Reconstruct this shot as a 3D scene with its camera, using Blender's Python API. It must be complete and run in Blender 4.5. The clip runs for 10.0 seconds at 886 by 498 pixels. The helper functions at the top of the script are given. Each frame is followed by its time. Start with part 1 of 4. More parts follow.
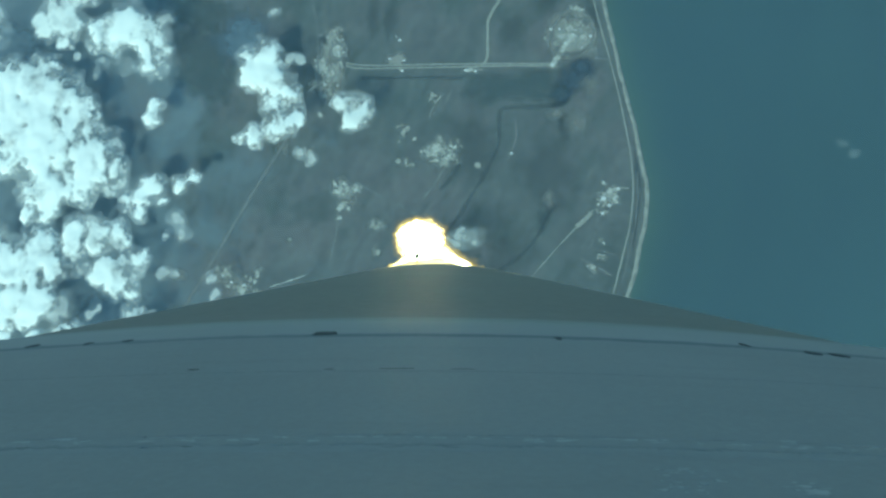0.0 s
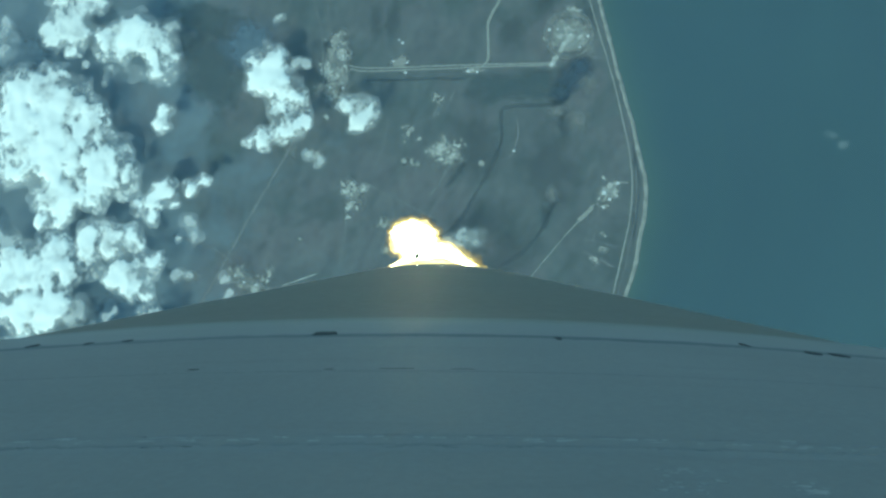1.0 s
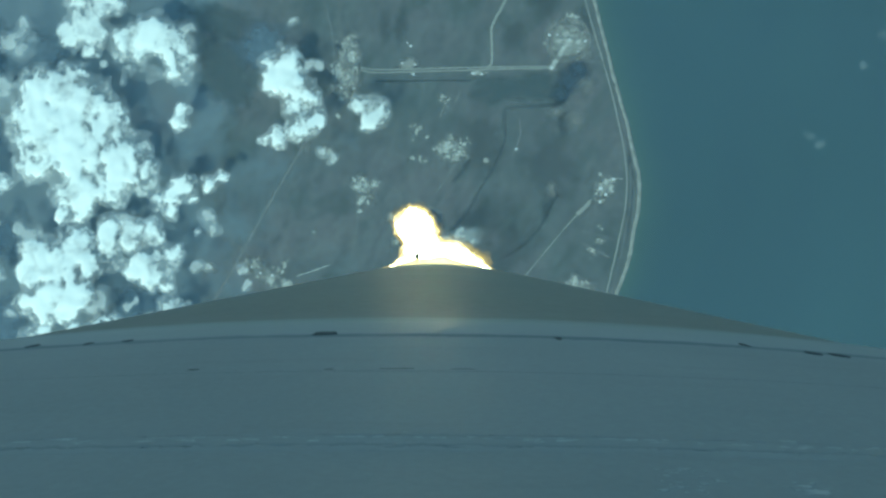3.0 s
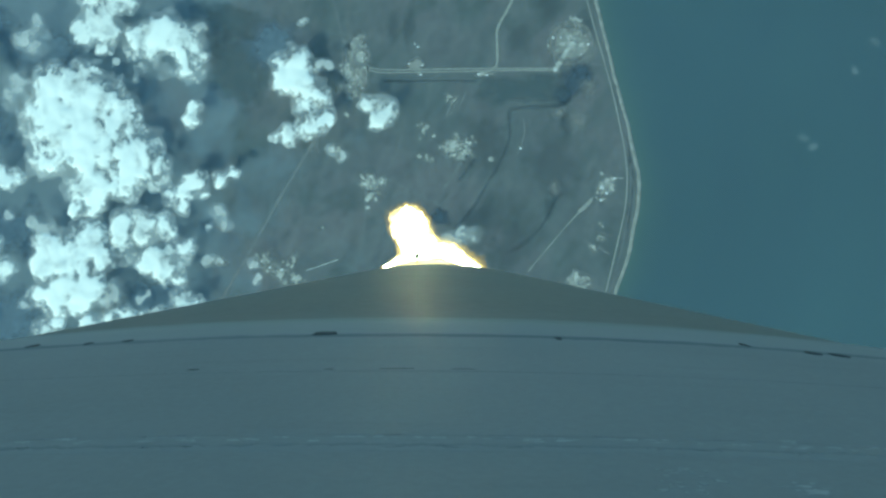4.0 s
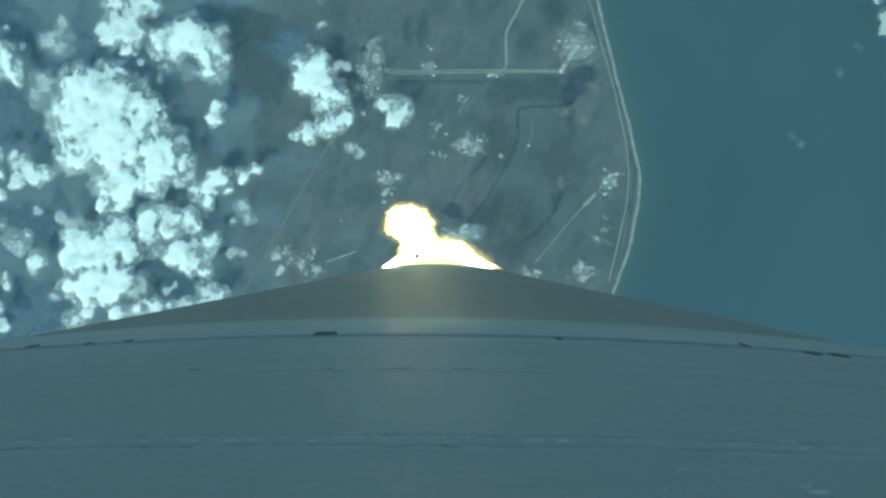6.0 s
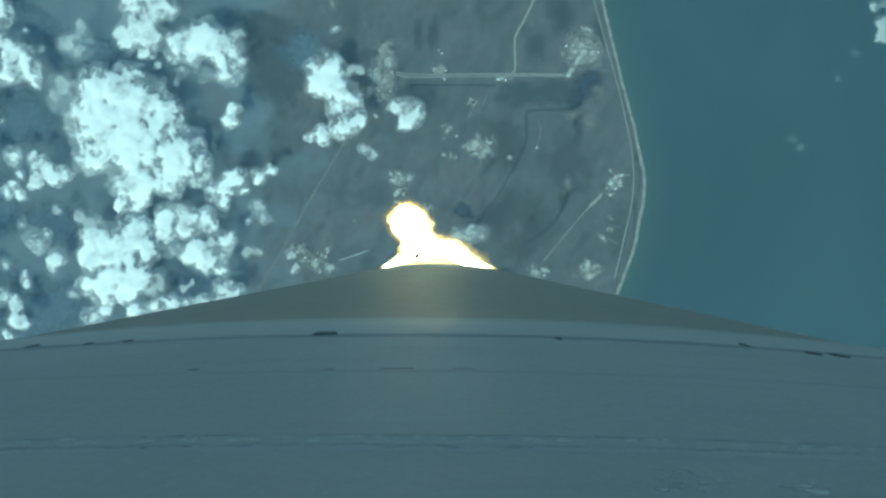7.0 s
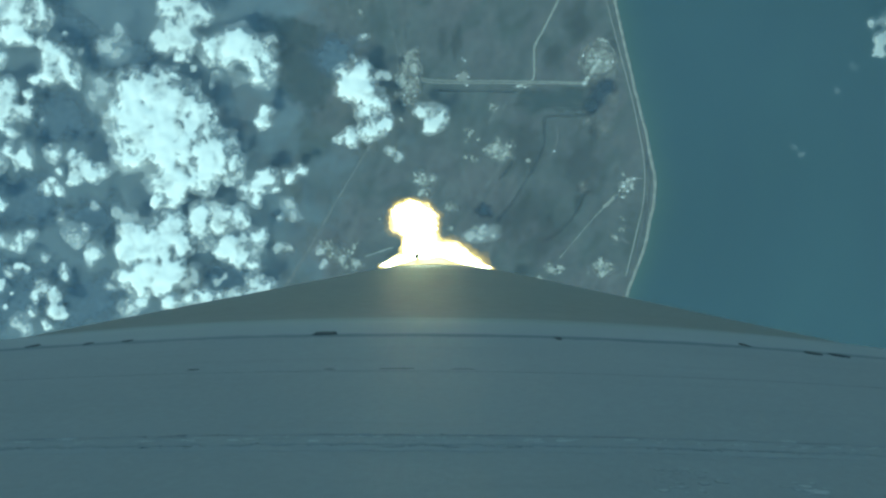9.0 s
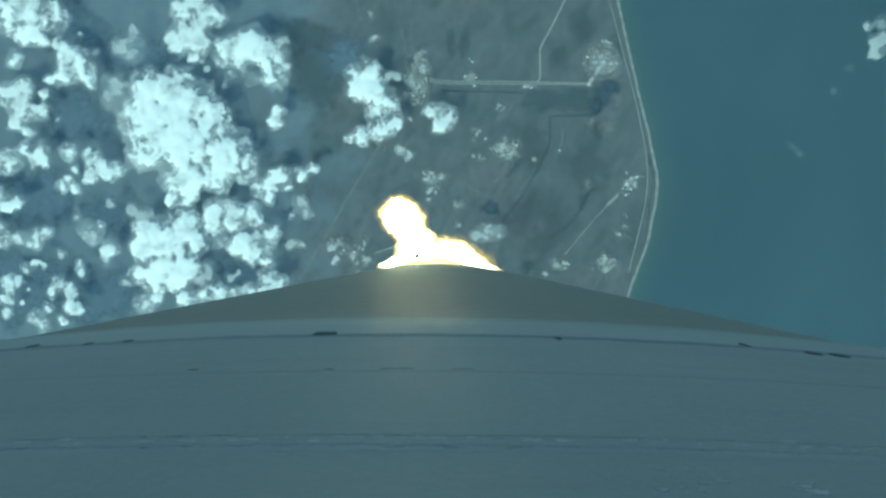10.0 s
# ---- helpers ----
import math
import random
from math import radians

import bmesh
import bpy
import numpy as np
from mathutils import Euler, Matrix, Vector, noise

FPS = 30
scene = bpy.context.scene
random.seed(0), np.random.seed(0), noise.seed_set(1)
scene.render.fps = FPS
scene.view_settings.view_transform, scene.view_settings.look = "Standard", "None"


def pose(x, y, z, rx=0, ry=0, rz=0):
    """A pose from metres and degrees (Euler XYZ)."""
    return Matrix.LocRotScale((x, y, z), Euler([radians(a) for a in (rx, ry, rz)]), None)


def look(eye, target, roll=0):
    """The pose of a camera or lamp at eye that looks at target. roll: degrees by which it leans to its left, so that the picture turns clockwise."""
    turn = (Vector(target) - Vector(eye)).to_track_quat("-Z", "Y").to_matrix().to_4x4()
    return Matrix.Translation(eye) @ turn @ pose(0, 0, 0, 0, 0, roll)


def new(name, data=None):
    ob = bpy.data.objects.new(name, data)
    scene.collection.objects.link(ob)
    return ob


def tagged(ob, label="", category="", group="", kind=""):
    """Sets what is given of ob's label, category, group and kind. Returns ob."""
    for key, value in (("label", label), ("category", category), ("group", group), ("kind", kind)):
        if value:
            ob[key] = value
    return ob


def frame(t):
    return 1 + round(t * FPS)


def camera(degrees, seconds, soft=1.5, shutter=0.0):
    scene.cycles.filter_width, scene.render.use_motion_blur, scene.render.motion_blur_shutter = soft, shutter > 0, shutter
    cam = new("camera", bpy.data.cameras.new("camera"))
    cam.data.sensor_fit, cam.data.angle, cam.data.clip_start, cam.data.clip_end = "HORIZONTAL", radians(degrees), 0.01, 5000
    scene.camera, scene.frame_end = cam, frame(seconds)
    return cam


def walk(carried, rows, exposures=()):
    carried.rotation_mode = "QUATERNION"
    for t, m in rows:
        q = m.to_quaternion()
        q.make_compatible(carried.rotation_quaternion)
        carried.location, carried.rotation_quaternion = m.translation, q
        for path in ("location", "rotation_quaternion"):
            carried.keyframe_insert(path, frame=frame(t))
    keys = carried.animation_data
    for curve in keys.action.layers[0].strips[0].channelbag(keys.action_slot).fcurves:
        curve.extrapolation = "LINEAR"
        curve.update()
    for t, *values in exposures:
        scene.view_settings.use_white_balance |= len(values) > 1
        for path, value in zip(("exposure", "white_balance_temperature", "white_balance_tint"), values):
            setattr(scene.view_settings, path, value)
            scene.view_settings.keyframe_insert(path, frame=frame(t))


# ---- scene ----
# A rocket climbs away from a flat coast. Its camera looks aft along the skin.
cam = camera(62.19, 10.0, soft=2.7)
PATH = [
    (0, pose(-0.00, 0.00, 819.00, 3.984, 9.161, -0.000)),
    (0.5, pose(-8.54, 1.53, 834.38, 3.525, 8.841, -0.587)),
    (1, pose(-17.10, 3.06, 849.74, 3.152, 8.324, -1.423)),
    (1.5, pose(-25.71, 4.59, 865.08, 2.839, 7.695, -2.155)),
    (2, pose(-34.41, 6.12, 880.38, 2.506, 7.073, -2.363)),
    (2.5, pose(-43.23, 7.65, 895.63, 2.215, 6.570, -2.092)),
    (4, pose(-71.43, 12.35, 940.92, 1.475, 5.226, -1.448)),
    (4.5, pose(-81.59, 13.97, 955.98, 1.115, 4.616, -1.601)),
    (5, pose(-91.97, 15.62, 971.02, 0.812, 4.118, -1.711)),
    (5.5, pose(-102.55, 17.28, 986.06, 0.585, 3.781, -1.786)),
    (7, pose(-136.67, 22.43, 1031.08, 0.180, 2.938, -1.748)),
    (7.5, pose(-148.68, 24.17, 1045.90, 0.034, 2.548, -2.022)),
    (8, pose(-160.82, 25.92, 1060.67, -0.086, 2.302, -1.836)),
    (8.5, pose(-173.07, 27.67, 1075.38, -0.206, 2.061, -1.552)),
    (9, pose(-185.38, 29.42, 1090.04, -0.305, 1.855, -1.219)),
    (9.5, pose(-197.72, 31.17, 1104.66, -0.444, 1.517, -1.192)),
    (10, pose(-210.08, 32.93, 1119.28, -0.721, 1.189, -1.278)),
]

walk(cam, PATH, exposures=[(0, 0.27, 5330, -31), (10.0, 0.27, 5330, -31)])

# ---- world and sun ----
SUN_ELEVATION, SUN_AZIMUTH = 34.0, 212.0
world = bpy.data.worlds.new("sky")
scene.world = world
world.use_nodes = True
sky = world.node_tree.nodes.new("ShaderNodeTexSky")
sky.sky_type, sky.sun_disc = "NISHITA", False
sky.sun_elevation, sky.sun_rotation = radians(SUN_ELEVATION), radians(SUN_AZIMUTH)
background = world.node_tree.nodes["Background"]
background.inputs["Strength"].default_value = 0.15
world.node_tree.links.new(sky.outputs[0], background.inputs["Color"])

sun = new("sun", bpy.data.lights.new("sun", "SUN"))
sun.data.energy, sun.data.angle, sun.data.color = 2.4, radians(0.5), (1.0, 0.95, 0.88)
a, e = radians(SUN_AZIMUTH), radians(SUN_ELEVATION)
sun_way = Vector((math.sin(a) * math.cos(e), math.cos(a) * math.cos(e), math.sin(e)))
sun.matrix_world = look(sun_way * 4000, (0, 0, 0))


# ---- materials ----
def material(name):
    m = bpy.data.materials.new(name)
    m.use_nodes = True
    return m, m.node_tree.nodes, m.node_tree.links, m.node_tree.nodes["Principled BSDF"]


def noise_node(nodes, links, scale, detail=6.0, rough=0.6, stretch=(1, 1, 1), turn=0.0, distort=0.0):
    c = nodes.new("ShaderNodeTexCoord")
    mp = nodes.new("ShaderNodeMapping")
    mp.inputs["Rotation"].default_value = (0, 0, radians(turn))
    wide = nodes.new("ShaderNodeMapping")
    wide.inputs["Scale"].default_value = stretch
    n = nodes.new("ShaderNodeTexNoise")
    n.inputs["Scale"].default_value, n.inputs["Detail"].default_value, n.inputs["Roughness"].default_value = scale, detail, rough
    n.inputs["Distortion"].default_value = distort
    links.new(c.outputs["Object"], mp.inputs[0])
    links.new(mp.outputs[0], wide.inputs[0])
    links.new(wide.outputs[0], n.inputs["Vector"])
    return n.outputs[0]


def ramp(nodes, links, fac, stops):
    n = nodes.new("ShaderNodeValToRGB")
    while len(n.color_ramp.elements) < len(stops):
        n.color_ramp.elements.new(0.5)
    for el, (p, col) in zip(n.color_ramp.elements, stops):
        el.position = p
        el.color = (*col, 1) if len(col) == 3 else (col[0], col[0], col[0], 1)
    links.new(fac, n.inputs[0])
    return n.outputs[0]


def mix(nodes, links, fac, one, two, kind="MIX"):
    n = nodes.new("ShaderNodeMixRGB")
    n.blend_type = kind
    for socket, v in zip(n.inputs, (fac, one, two)):
        if isinstance(v, (int, float)):
            socket.default_value = v
        elif isinstance(v, tuple):
            socket.default_value = (*v, 1)
        else:
            links.new(v, socket)
    return n.outputs[0]


def maths(nodes, links, op, one, two=0.0):
    n = nodes.new("ShaderNodeMath")
    n.operation = op
    for socket, v in zip(n.inputs, (one, two)):
        if isinstance(v, (int, float)):
            socket.default_value = v
        else:
            links.new(v, socket)
    return n.outputs[0]


def attribute(nodes, name):
    n = nodes.new("ShaderNodeAttribute")
    n.attribute_name = name
    return n.outputs["Fac"]


def bump(nodes, links, bsdf, height, strength, distance):
    n = nodes.new("ShaderNodeBump")
    n.inputs["Strength"].default_value, n.inputs["Distance"].default_value = strength, distance
    links.new(height, n.inputs["Height"])
    links.new(n.outputs[0], bsdf.inputs["Normal"])


def land_material():
    m, n, l, b = material("scrubland")
    broad = noise_node(n, l, 0.006, 5, 0.55)
    swale = noise_node(n, l, 0.016, 6, 0.6, (1, 0.45, 1), 30, 1.4)
    ridge = noise_node(n, l, 0.075, 5, 0.62, (1, 0.22, 1), 32, 0.5)
    fine = noise_node(n, l, 0.09, 7, 0.7)
    heath = noise_node(n, l, 0.011, 4, 0.5, distort=0.8)
    col = ramp(n, l, broad, [(0.32, (0.103, 0.116, 0.106)), (0.5, (0.127, 0.130, 0.121)), (0.68, (0.156, 0.142, 0.133))])
    col = mix(n, l, ramp(n, l, heath, [(0.45, (0.0,)), (0.65, (0.6,))]), col, (0.134, 0.13, 0.125))
    col = mix(n, l, ramp(n, l, swale, [(0.36, (0.75,)), (0.5, (0.0,))]), col, (0.089, 0.099, 0.087))
    col = mix(n, l, ramp(n, l, swale, [(0.6, (0.0,)), (0.78, (0.55,))]), col, (0.200, 0.182, 0.156))
    clump = noise_node(n, l, 0.04, 8, 0.72, (1, 0.6, 1), 30, 0.6)
    col = mix(n, l, 0.8, col, ramp(n, l, clump, [(0.34, (0.77,)), (0.5, (0.93,)), (0.68, (1.13,))]), "MULTIPLY")
    col = mix(n, l, 0.32, col, ramp(n, l, ridge, [(0.36, (0.84,)), (0.52, (1.0,)), (0.7, (1.14,))]), "MULTIPLY")
    col = mix(n, l, 0.42, col, ramp(n, l, fine, [(0.3, (0.7,)), (0.75, (1.3,))]), "MULTIPLY")
    # shallow blue wetland inland, in the west; its blue carries haze and cloud shade
    place = n.new("ShaderNodeSeparateXYZ")
    l.new(n.new("ShaderNodeTexCoord").outputs["Object"], place.inputs[0])
    west = maths(n, l, "DIVIDE", maths(n, l, "SUBTRACT", -400.0, place.outputs["X"]), 260.0)
    pools = noise_node(n, l, 0.009, 6, 0.6, distort=0.5)
    west = maths(n, l, "ADD", west, maths(n, l, "MULTIPLY", maths(n, l, "SUBTRACT", pools, 0.45), 3.0))
    hazy_reeds = ramp(n, l, noise_node(n, l, 0.03, 6, 0.65), [(0.35, (0.142, 0.171, 0.188)), (0.65, (0.173, 0.201, 0.212))])
    col = mix(n, l, ramp(n, l, west, [(0.0, (0,)), (0.7, (0.9,))]), col, hazy_reeds)
    l.new(col, b.inputs["Base Color"])
    b.inputs["Roughness"].default_value = 0.95
    b.inputs["Specular IOR Level"].default_value = 0.1
    bump(n, l, b, fine, 0.35, 1.2)
    return m


def soil_material(name, dark, light, grain=0.12, cover=1.0, soft=True, torn=3.0):
    """Bare ground that thins out towards its edge, where the attribute cover falls to zero."""
    m, n, l, b = material(name)
    coarse = noise_node(n, l, grain, 6, 0.7)
    fine = noise_node(n, l, grain * 6, 5, 0.65)
    col = mix(n, l, ramp(n, l, coarse, [(0.35, (0,)), (0.65, (1,))]), dark, light)
    col = mix(n, l, 0.5, col, ramp(n, l, fine, [(0.3, (0.6,)), (0.7, (1.25,))]), "MULTIPLY")
    l.new(col, b.inputs["Base Color"])
    b.inputs["Roughness"].default_value = 0.95
    b.inputs["Specular IOR Level"].default_value = 0.1
    if soft:
        patchy = noise_node(n, l, grain * 0.9, 8, 0.78)
        k = maths(n, l, "ADD", attribute(n, "cover"), maths(n, l, "MULTIPLY", maths(n, l, "SUBTRACT", patchy, 0.5), torn))
        alpha = ramp(n, l, k, [(0.2, (0,)), (0.95, (cover,))])
        l.new(alpha, b.inputs["Alpha"])
    return m


def sea_material():
    m, n, l, b = material("sea_water")
    swirl = noise_node(n, l, 0.005, 6, 0.6, (1, 0.5, 1), 10, 0.8)
    silt = noise_node(n, l, 0.02, 5, 0.6)
    deep = mix(n, l, ramp(n, l, swirl, [(0.35, (0,)), (0.7, (1,))]), (0.051, 0.077, 0.082), (0.057, 0.088, 0.089))
    k = maths(n, l, "ADD", attribute(n, "shallow"), maths(n, l, "MULTIPLY", maths(n, l, "SUBTRACT", silt, 0.5), 0.25))
    col = mix(n, l, ramp(n, l, k, [(0.05, (0,)), (0.95, (1,))]), deep, (0.083, 0.117, 0.088))
    l.new(col, b.inputs["Base Color"])
    b.inputs["Roughness"].default_value = 0.35
    bump(n, l, b, noise_node(n, l, 0.5, 4, 0.6), 0.25, 0.4)
    return m


def haze_sheet_material():
    m, n, l, b = material("haze_sheet")
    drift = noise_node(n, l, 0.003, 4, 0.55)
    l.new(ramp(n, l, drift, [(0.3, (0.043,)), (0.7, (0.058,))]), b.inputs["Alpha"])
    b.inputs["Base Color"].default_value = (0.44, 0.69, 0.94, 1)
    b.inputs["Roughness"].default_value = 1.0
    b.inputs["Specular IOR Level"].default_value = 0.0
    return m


def cloud_material(name, thick=1.0, torn_by=1.0):
    m, n, l, b = material(name)
    fine = noise_node(n, l, 0.16, 8, 0.7, distort=0.6)
    wisp = noise_node(n, l, 0.05, 6, 0.65)
    torn = maths(n, l, "ADD", attribute(n, "cover"), maths(n, l, "MULTIPLY", maths(n, l, "SUBTRACT", fine, 0.5), 0.8 * torn_by))
    torn = maths(n, l, "ADD", torn, maths(n, l, "MULTIPLY", maths(n, l, "SUBTRACT", wisp, 0.5), 0.9 * torn_by))
    alpha = ramp(n, l, torn, [(0.02, (0,)), (0.32, (0.15 * thick,)), (0.58, (0.62 * thick,)), (0.86, (0.93 * thick,))])
    alpha = maths(n, l, "MULTIPLY", alpha, ramp(n, l, attribute(n, "cover"), [(0.0, (0,)), (0.09, (1,))]))
    l.new(alpha, b.inputs["Alpha"])
    b.inputs["Base Color"].default_value = (0.98, 0.98, 0.9, 1)
    b.inputs["Roughness"].default_value = 1.0
    b.inputs["Specular IOR Level"].default_value = 0.0
    return m


def paint_material(name, base, dirt, scale=40.0, rough=0.68, rim_shade=None):
    m, n, l, b = material(name)
    broad = noise_node(n, l, scale * 0.12, 5, 0.6)
    streak = noise_node(n, l, scale, 6, 0.65, (0.25, 2.2, 2.2))
    fine = noise_node(n, l, scale * 14, 5, 0.7)
    col = mix(n, l, ramp(n, l, broad, [(0.35, (0,)), (0.7, (0.5,))]), base, dirt)
    col = mix(n, l, ramp(n, l, streak, [(0.55, (0,)), (0.75, (0.35,))]), col, dirt)
    if rim_shade:
        # clean paint near the rim; the shade further aft is put into the colour
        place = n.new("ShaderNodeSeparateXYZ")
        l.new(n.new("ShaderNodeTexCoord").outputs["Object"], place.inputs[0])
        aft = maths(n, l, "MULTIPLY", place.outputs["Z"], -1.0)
        uneven = maths(n, l, "ADD", aft, maths(n, l, "MULTIPLY", maths(n, l, "SUBTRACT", streak, 0.5), 0.08))
        k = maths(n, l, "DIVIDE", maths(n, l, "SUBTRACT", uneven, rim_shade[0]), rim_shade[1] - rim_shade[0])
        col = mix(n, l, ramp(n, l, k, [(0.0, (0,)), (1.0, (1,))]), rim_shade[2], col)
    l.new(col, b.inputs["Base Color"])
    l.new(ramp(n, l, fine, [(0.3, (rough - 0.1,)), (0.7, (rough + 0.15,))]), b.inputs["Roughness"])
    bump(n, l, b, fine, 0.25, 0.0006)
    return m


def flame_material(name, cool, hot, low, high, cover, soft):
    """Burning gas: thin and yellow at its ragged rim, where the attribute core is zero, white-hot within."""
    m, n, l, b = material(name)
    lick = noise_node(n, l, 14.0, 6, 0.7)
    heat = noise_node(n, l, 4.0, 5, 0.6)
    core = maths(n, l, "ADD", attribute(n, "core"), maths(n, l, "MULTIPLY", maths(n, l, "SUBTRACT", lick, 0.48), 0.3))
    b.inputs["Base Color"].default_value = (0.02, 0.02, 0.02, 1)
    b.inputs["Roughness"].default_value = 1.0
    l.new(ramp(n, l, core, [(0.0, cool), (0.3, hot)]), b.inputs["Emission Color"])
    glow = ramp(n, l, core, [(0.0, (low,)), (0.14, (low * 2.2,)), (0.45, (1.0,))])
    glow = maths(n, l, "MULTIPLY", glow, ramp(n, l, heat, [(0.35, (0.75,)), (0.65, (1.0,))]))
    l.new(maths(n, l, "MULTIPLY", glow, high), b.inputs["Emission Strength"])
    l.new(ramp(n, l, core, [(0.0, (0,)), (soft, (cover,))]), b.inputs["Alpha"])
    return m


LAND = land_material()
SEA = sea_material()
SAND = soil_material("beach_sand", (0.214, 0.210, 0.177), (0.363, 0.354, 0.298), 0.12)
SOIL = soil_material("bare_soil", (0.211, 0.208, 0.176), (0.422, 0.409, 0.353), 0.16, 0.95, torn=4.8)
FAINT_SOIL = soil_material("thin_soil", (0.200, 0.194, 0.170), (0.289, 0.277, 0.239), 0.1, 0.6)
APRON = soil_material("pad_apron", (0.235, 0.228, 0.196), (0.345, 0.334, 0.288), 0.1, 0.95, torn=2.2)
CONCRETE = soil_material("pale_concrete", (0.333, 0.330, 0.284), (0.522, 0.509, 0.441), 0.3, torn=3.6)
GRAVEL = soil_material("gravel_track", (0.233, 0.229, 0.196), (0.336, 0.327, 0.279), 0.3)
TRACK = soil_material("faint_track", (0.189, 0.190, 0.176), (0.267, 0.263, 0.240), 0.12, 0.72)
SWAMP = soil_material("marsh_water", (0.056, 0.070, 0.084), (0.069, 0.083, 0.096), 0.025, 0.92, torn=1.8)
FEN = soil_material("wet_fen", (0.089, 0.108, 0.102), (0.104, 0.123, 0.113), 0.03, 0.6)
# slate blue of the lagoons, with cloud shade and haze put into it
LAGOON_HAZE = soil_material("lagoon_haze", (0.129, 0.161, 0.191), (0.147, 0.181, 0.209), 0.02, 0.85)
CREEK = soil_material("creek_thicket", (0.070, 0.081, 0.080), (0.089, 0.100, 0.093), 0.05, 0.32)
DUSK = soil_material("sparse_scrub", (0.078, 0.089, 0.080), (0.100, 0.108, 0.096), 0.05, 0.35)
SCRUB = soil_material("dark_scrub", (0.072, 0.083, 0.078), (0.094, 0.106, 0.094), 0.06, 0.45)
HAZE_SHEET = haze_sheet_material()
CLOUD = cloud_material("thick_cloud")
WISP = cloud_material("thin_cloud", 0.38)
THIN_HEAP = cloud_material("veiled_cloud", 0.85)
FAINT = cloud_material("faint_cloud", 0.06)
SMOKE = cloud_material("launch_smoke", 0.35, 0.12)
PAINT = paint_material("grey_white_paint", (0.321, 0.307, 0.308), (0.226, 0.22, 0.221))
SKIN = paint_material("dull_grey_skin", (0.245, 0.231, 0.21), (0.18, 0.17, 0.154), 6.0, 0.7, rim_shade=(0.32, 0.385, (0.349, 0.349, 0.349)))
BAND = paint_material("rim_paint", (0.36, 0.347, 0.348), (0.277, 0.267, 0.268), 60.0)
SEAL = paint_material("dark_sealant", (0.2, 0.212, 0.224), (0.31, 0.304, 0.306), 60.0, 0.8)
TAPE_SHADE = paint_material("tape_shade", (0.265, 0.263, 0.267), (0.35, 0.334, 0.334), 160.0, 0.8)
GUM = paint_material("black_gum", (0.05, 0.052, 0.055), (0.11, 0.11, 0.115), 90.0, 0.85)
CHIP = paint_material("chipped_pale_paint", (0.5, 0.482, 0.482), (0.36, 0.334, 0.334), 400.0, 0.7)
FOLD_HIGHLIGHT = paint_material("fold_highlight", (0.5, 0.480, 0.481), (0.4, 0.346, 0.346), 400.0, 0.6)
TAPE = paint_material("crumpled_tape", (0.335, 0.322, 0.323), (0.262, 0.254, 0.257), 130.0, 0.78)
BLACK = paint_material("black_metal", (0.03, 0.03, 0.03), (0.05, 0.05, 0.05), 90.0, 0.6)
ROOF = soil_material("white_roof", (0.55, 0.55, 0.52), (0.75, 0.75, 0.72), 0.8, 1.0, False)
WALL = soil_material("grey_cladding", (0.3, 0.3, 0.29), (0.42, 0.42, 0.4), 0.8, 1.0, False)
FIRE = flame_material("white_hot_flame", (1.0, 0.58, 0.17), (1.0, 0.75, 0.45), 0.02, 80.0, 1.0, 0.12)
EDGE_GLOW = flame_material("yellow_edge_glow", (1.0, 0.55, 0.14), (1.0, 0.62, 0.22), 0.5, 1.3, 0.4, 0.45)
GLOW = flame_material("cream_flame", (1.0, 0.6, 0.18), (1.0, 0.72, 0.33), 0.4, 2.4, 1.0, 0.14)


# ---- mesh helpers ----
LAYER = [0]


def stacked(z):
    """Each sheet on the ground lies a little above the one before."""
    LAYER[0] += 1
    return z + 0.004 * LAYER[0]


def mesh_object(name, verts, faces, mat, smooth=False, attr=None):
    me = bpy.data.meshes.new(name)
    me.from_pydata(verts, [], faces)
    if attr:
        layer = me.attributes.new(attr[0], "FLOAT", "POINT")
        layer.data.foreach_set("value", [float(v) for v in attr[1]])
    me.materials.append(mat)
    if smooth:
        me.polygons.foreach_set("use_smooth", [True] * len(me.polygons))
    me.update()
    return new(name, me)


def part(name, bm, mat, parent, label=""):
    me = bpy.data.meshes.new(name)
    bm.normal_update()
    bm.to_mesh(me)
    bm.free()
    me.materials.append(mat)
    ob = new(name, me)
    ob.parent = parent
    return tagged(ob, label)


def smooth_line(points, step=8.0):
    """A curve through the points, in even short steps."""
    p = [Vector((*q, 0)) for q in points]
    p = [p[0] * 2 - p[1]] + p + [p[-1] * 2 - p[-2]]
    out = []
    for i in range(1, len(p) - 2):
        n = max(1, int((p[i + 1] - p[i]).length / step))
        for k in range(n):
            t = k / n
            out.append(0.5 * (2 * p[i] + (p[i + 1] - p[i - 1]) * t + (2 * p[i - 1] - 5 * p[i] + 4 * p[i + 1] - p[i + 2]) * t * t
                              + (3 * p[i] - p[i - 1] - 3 * p[i + 1] + p[i + 2]) * t ** 3))
    out.append(p[-2])
    return out


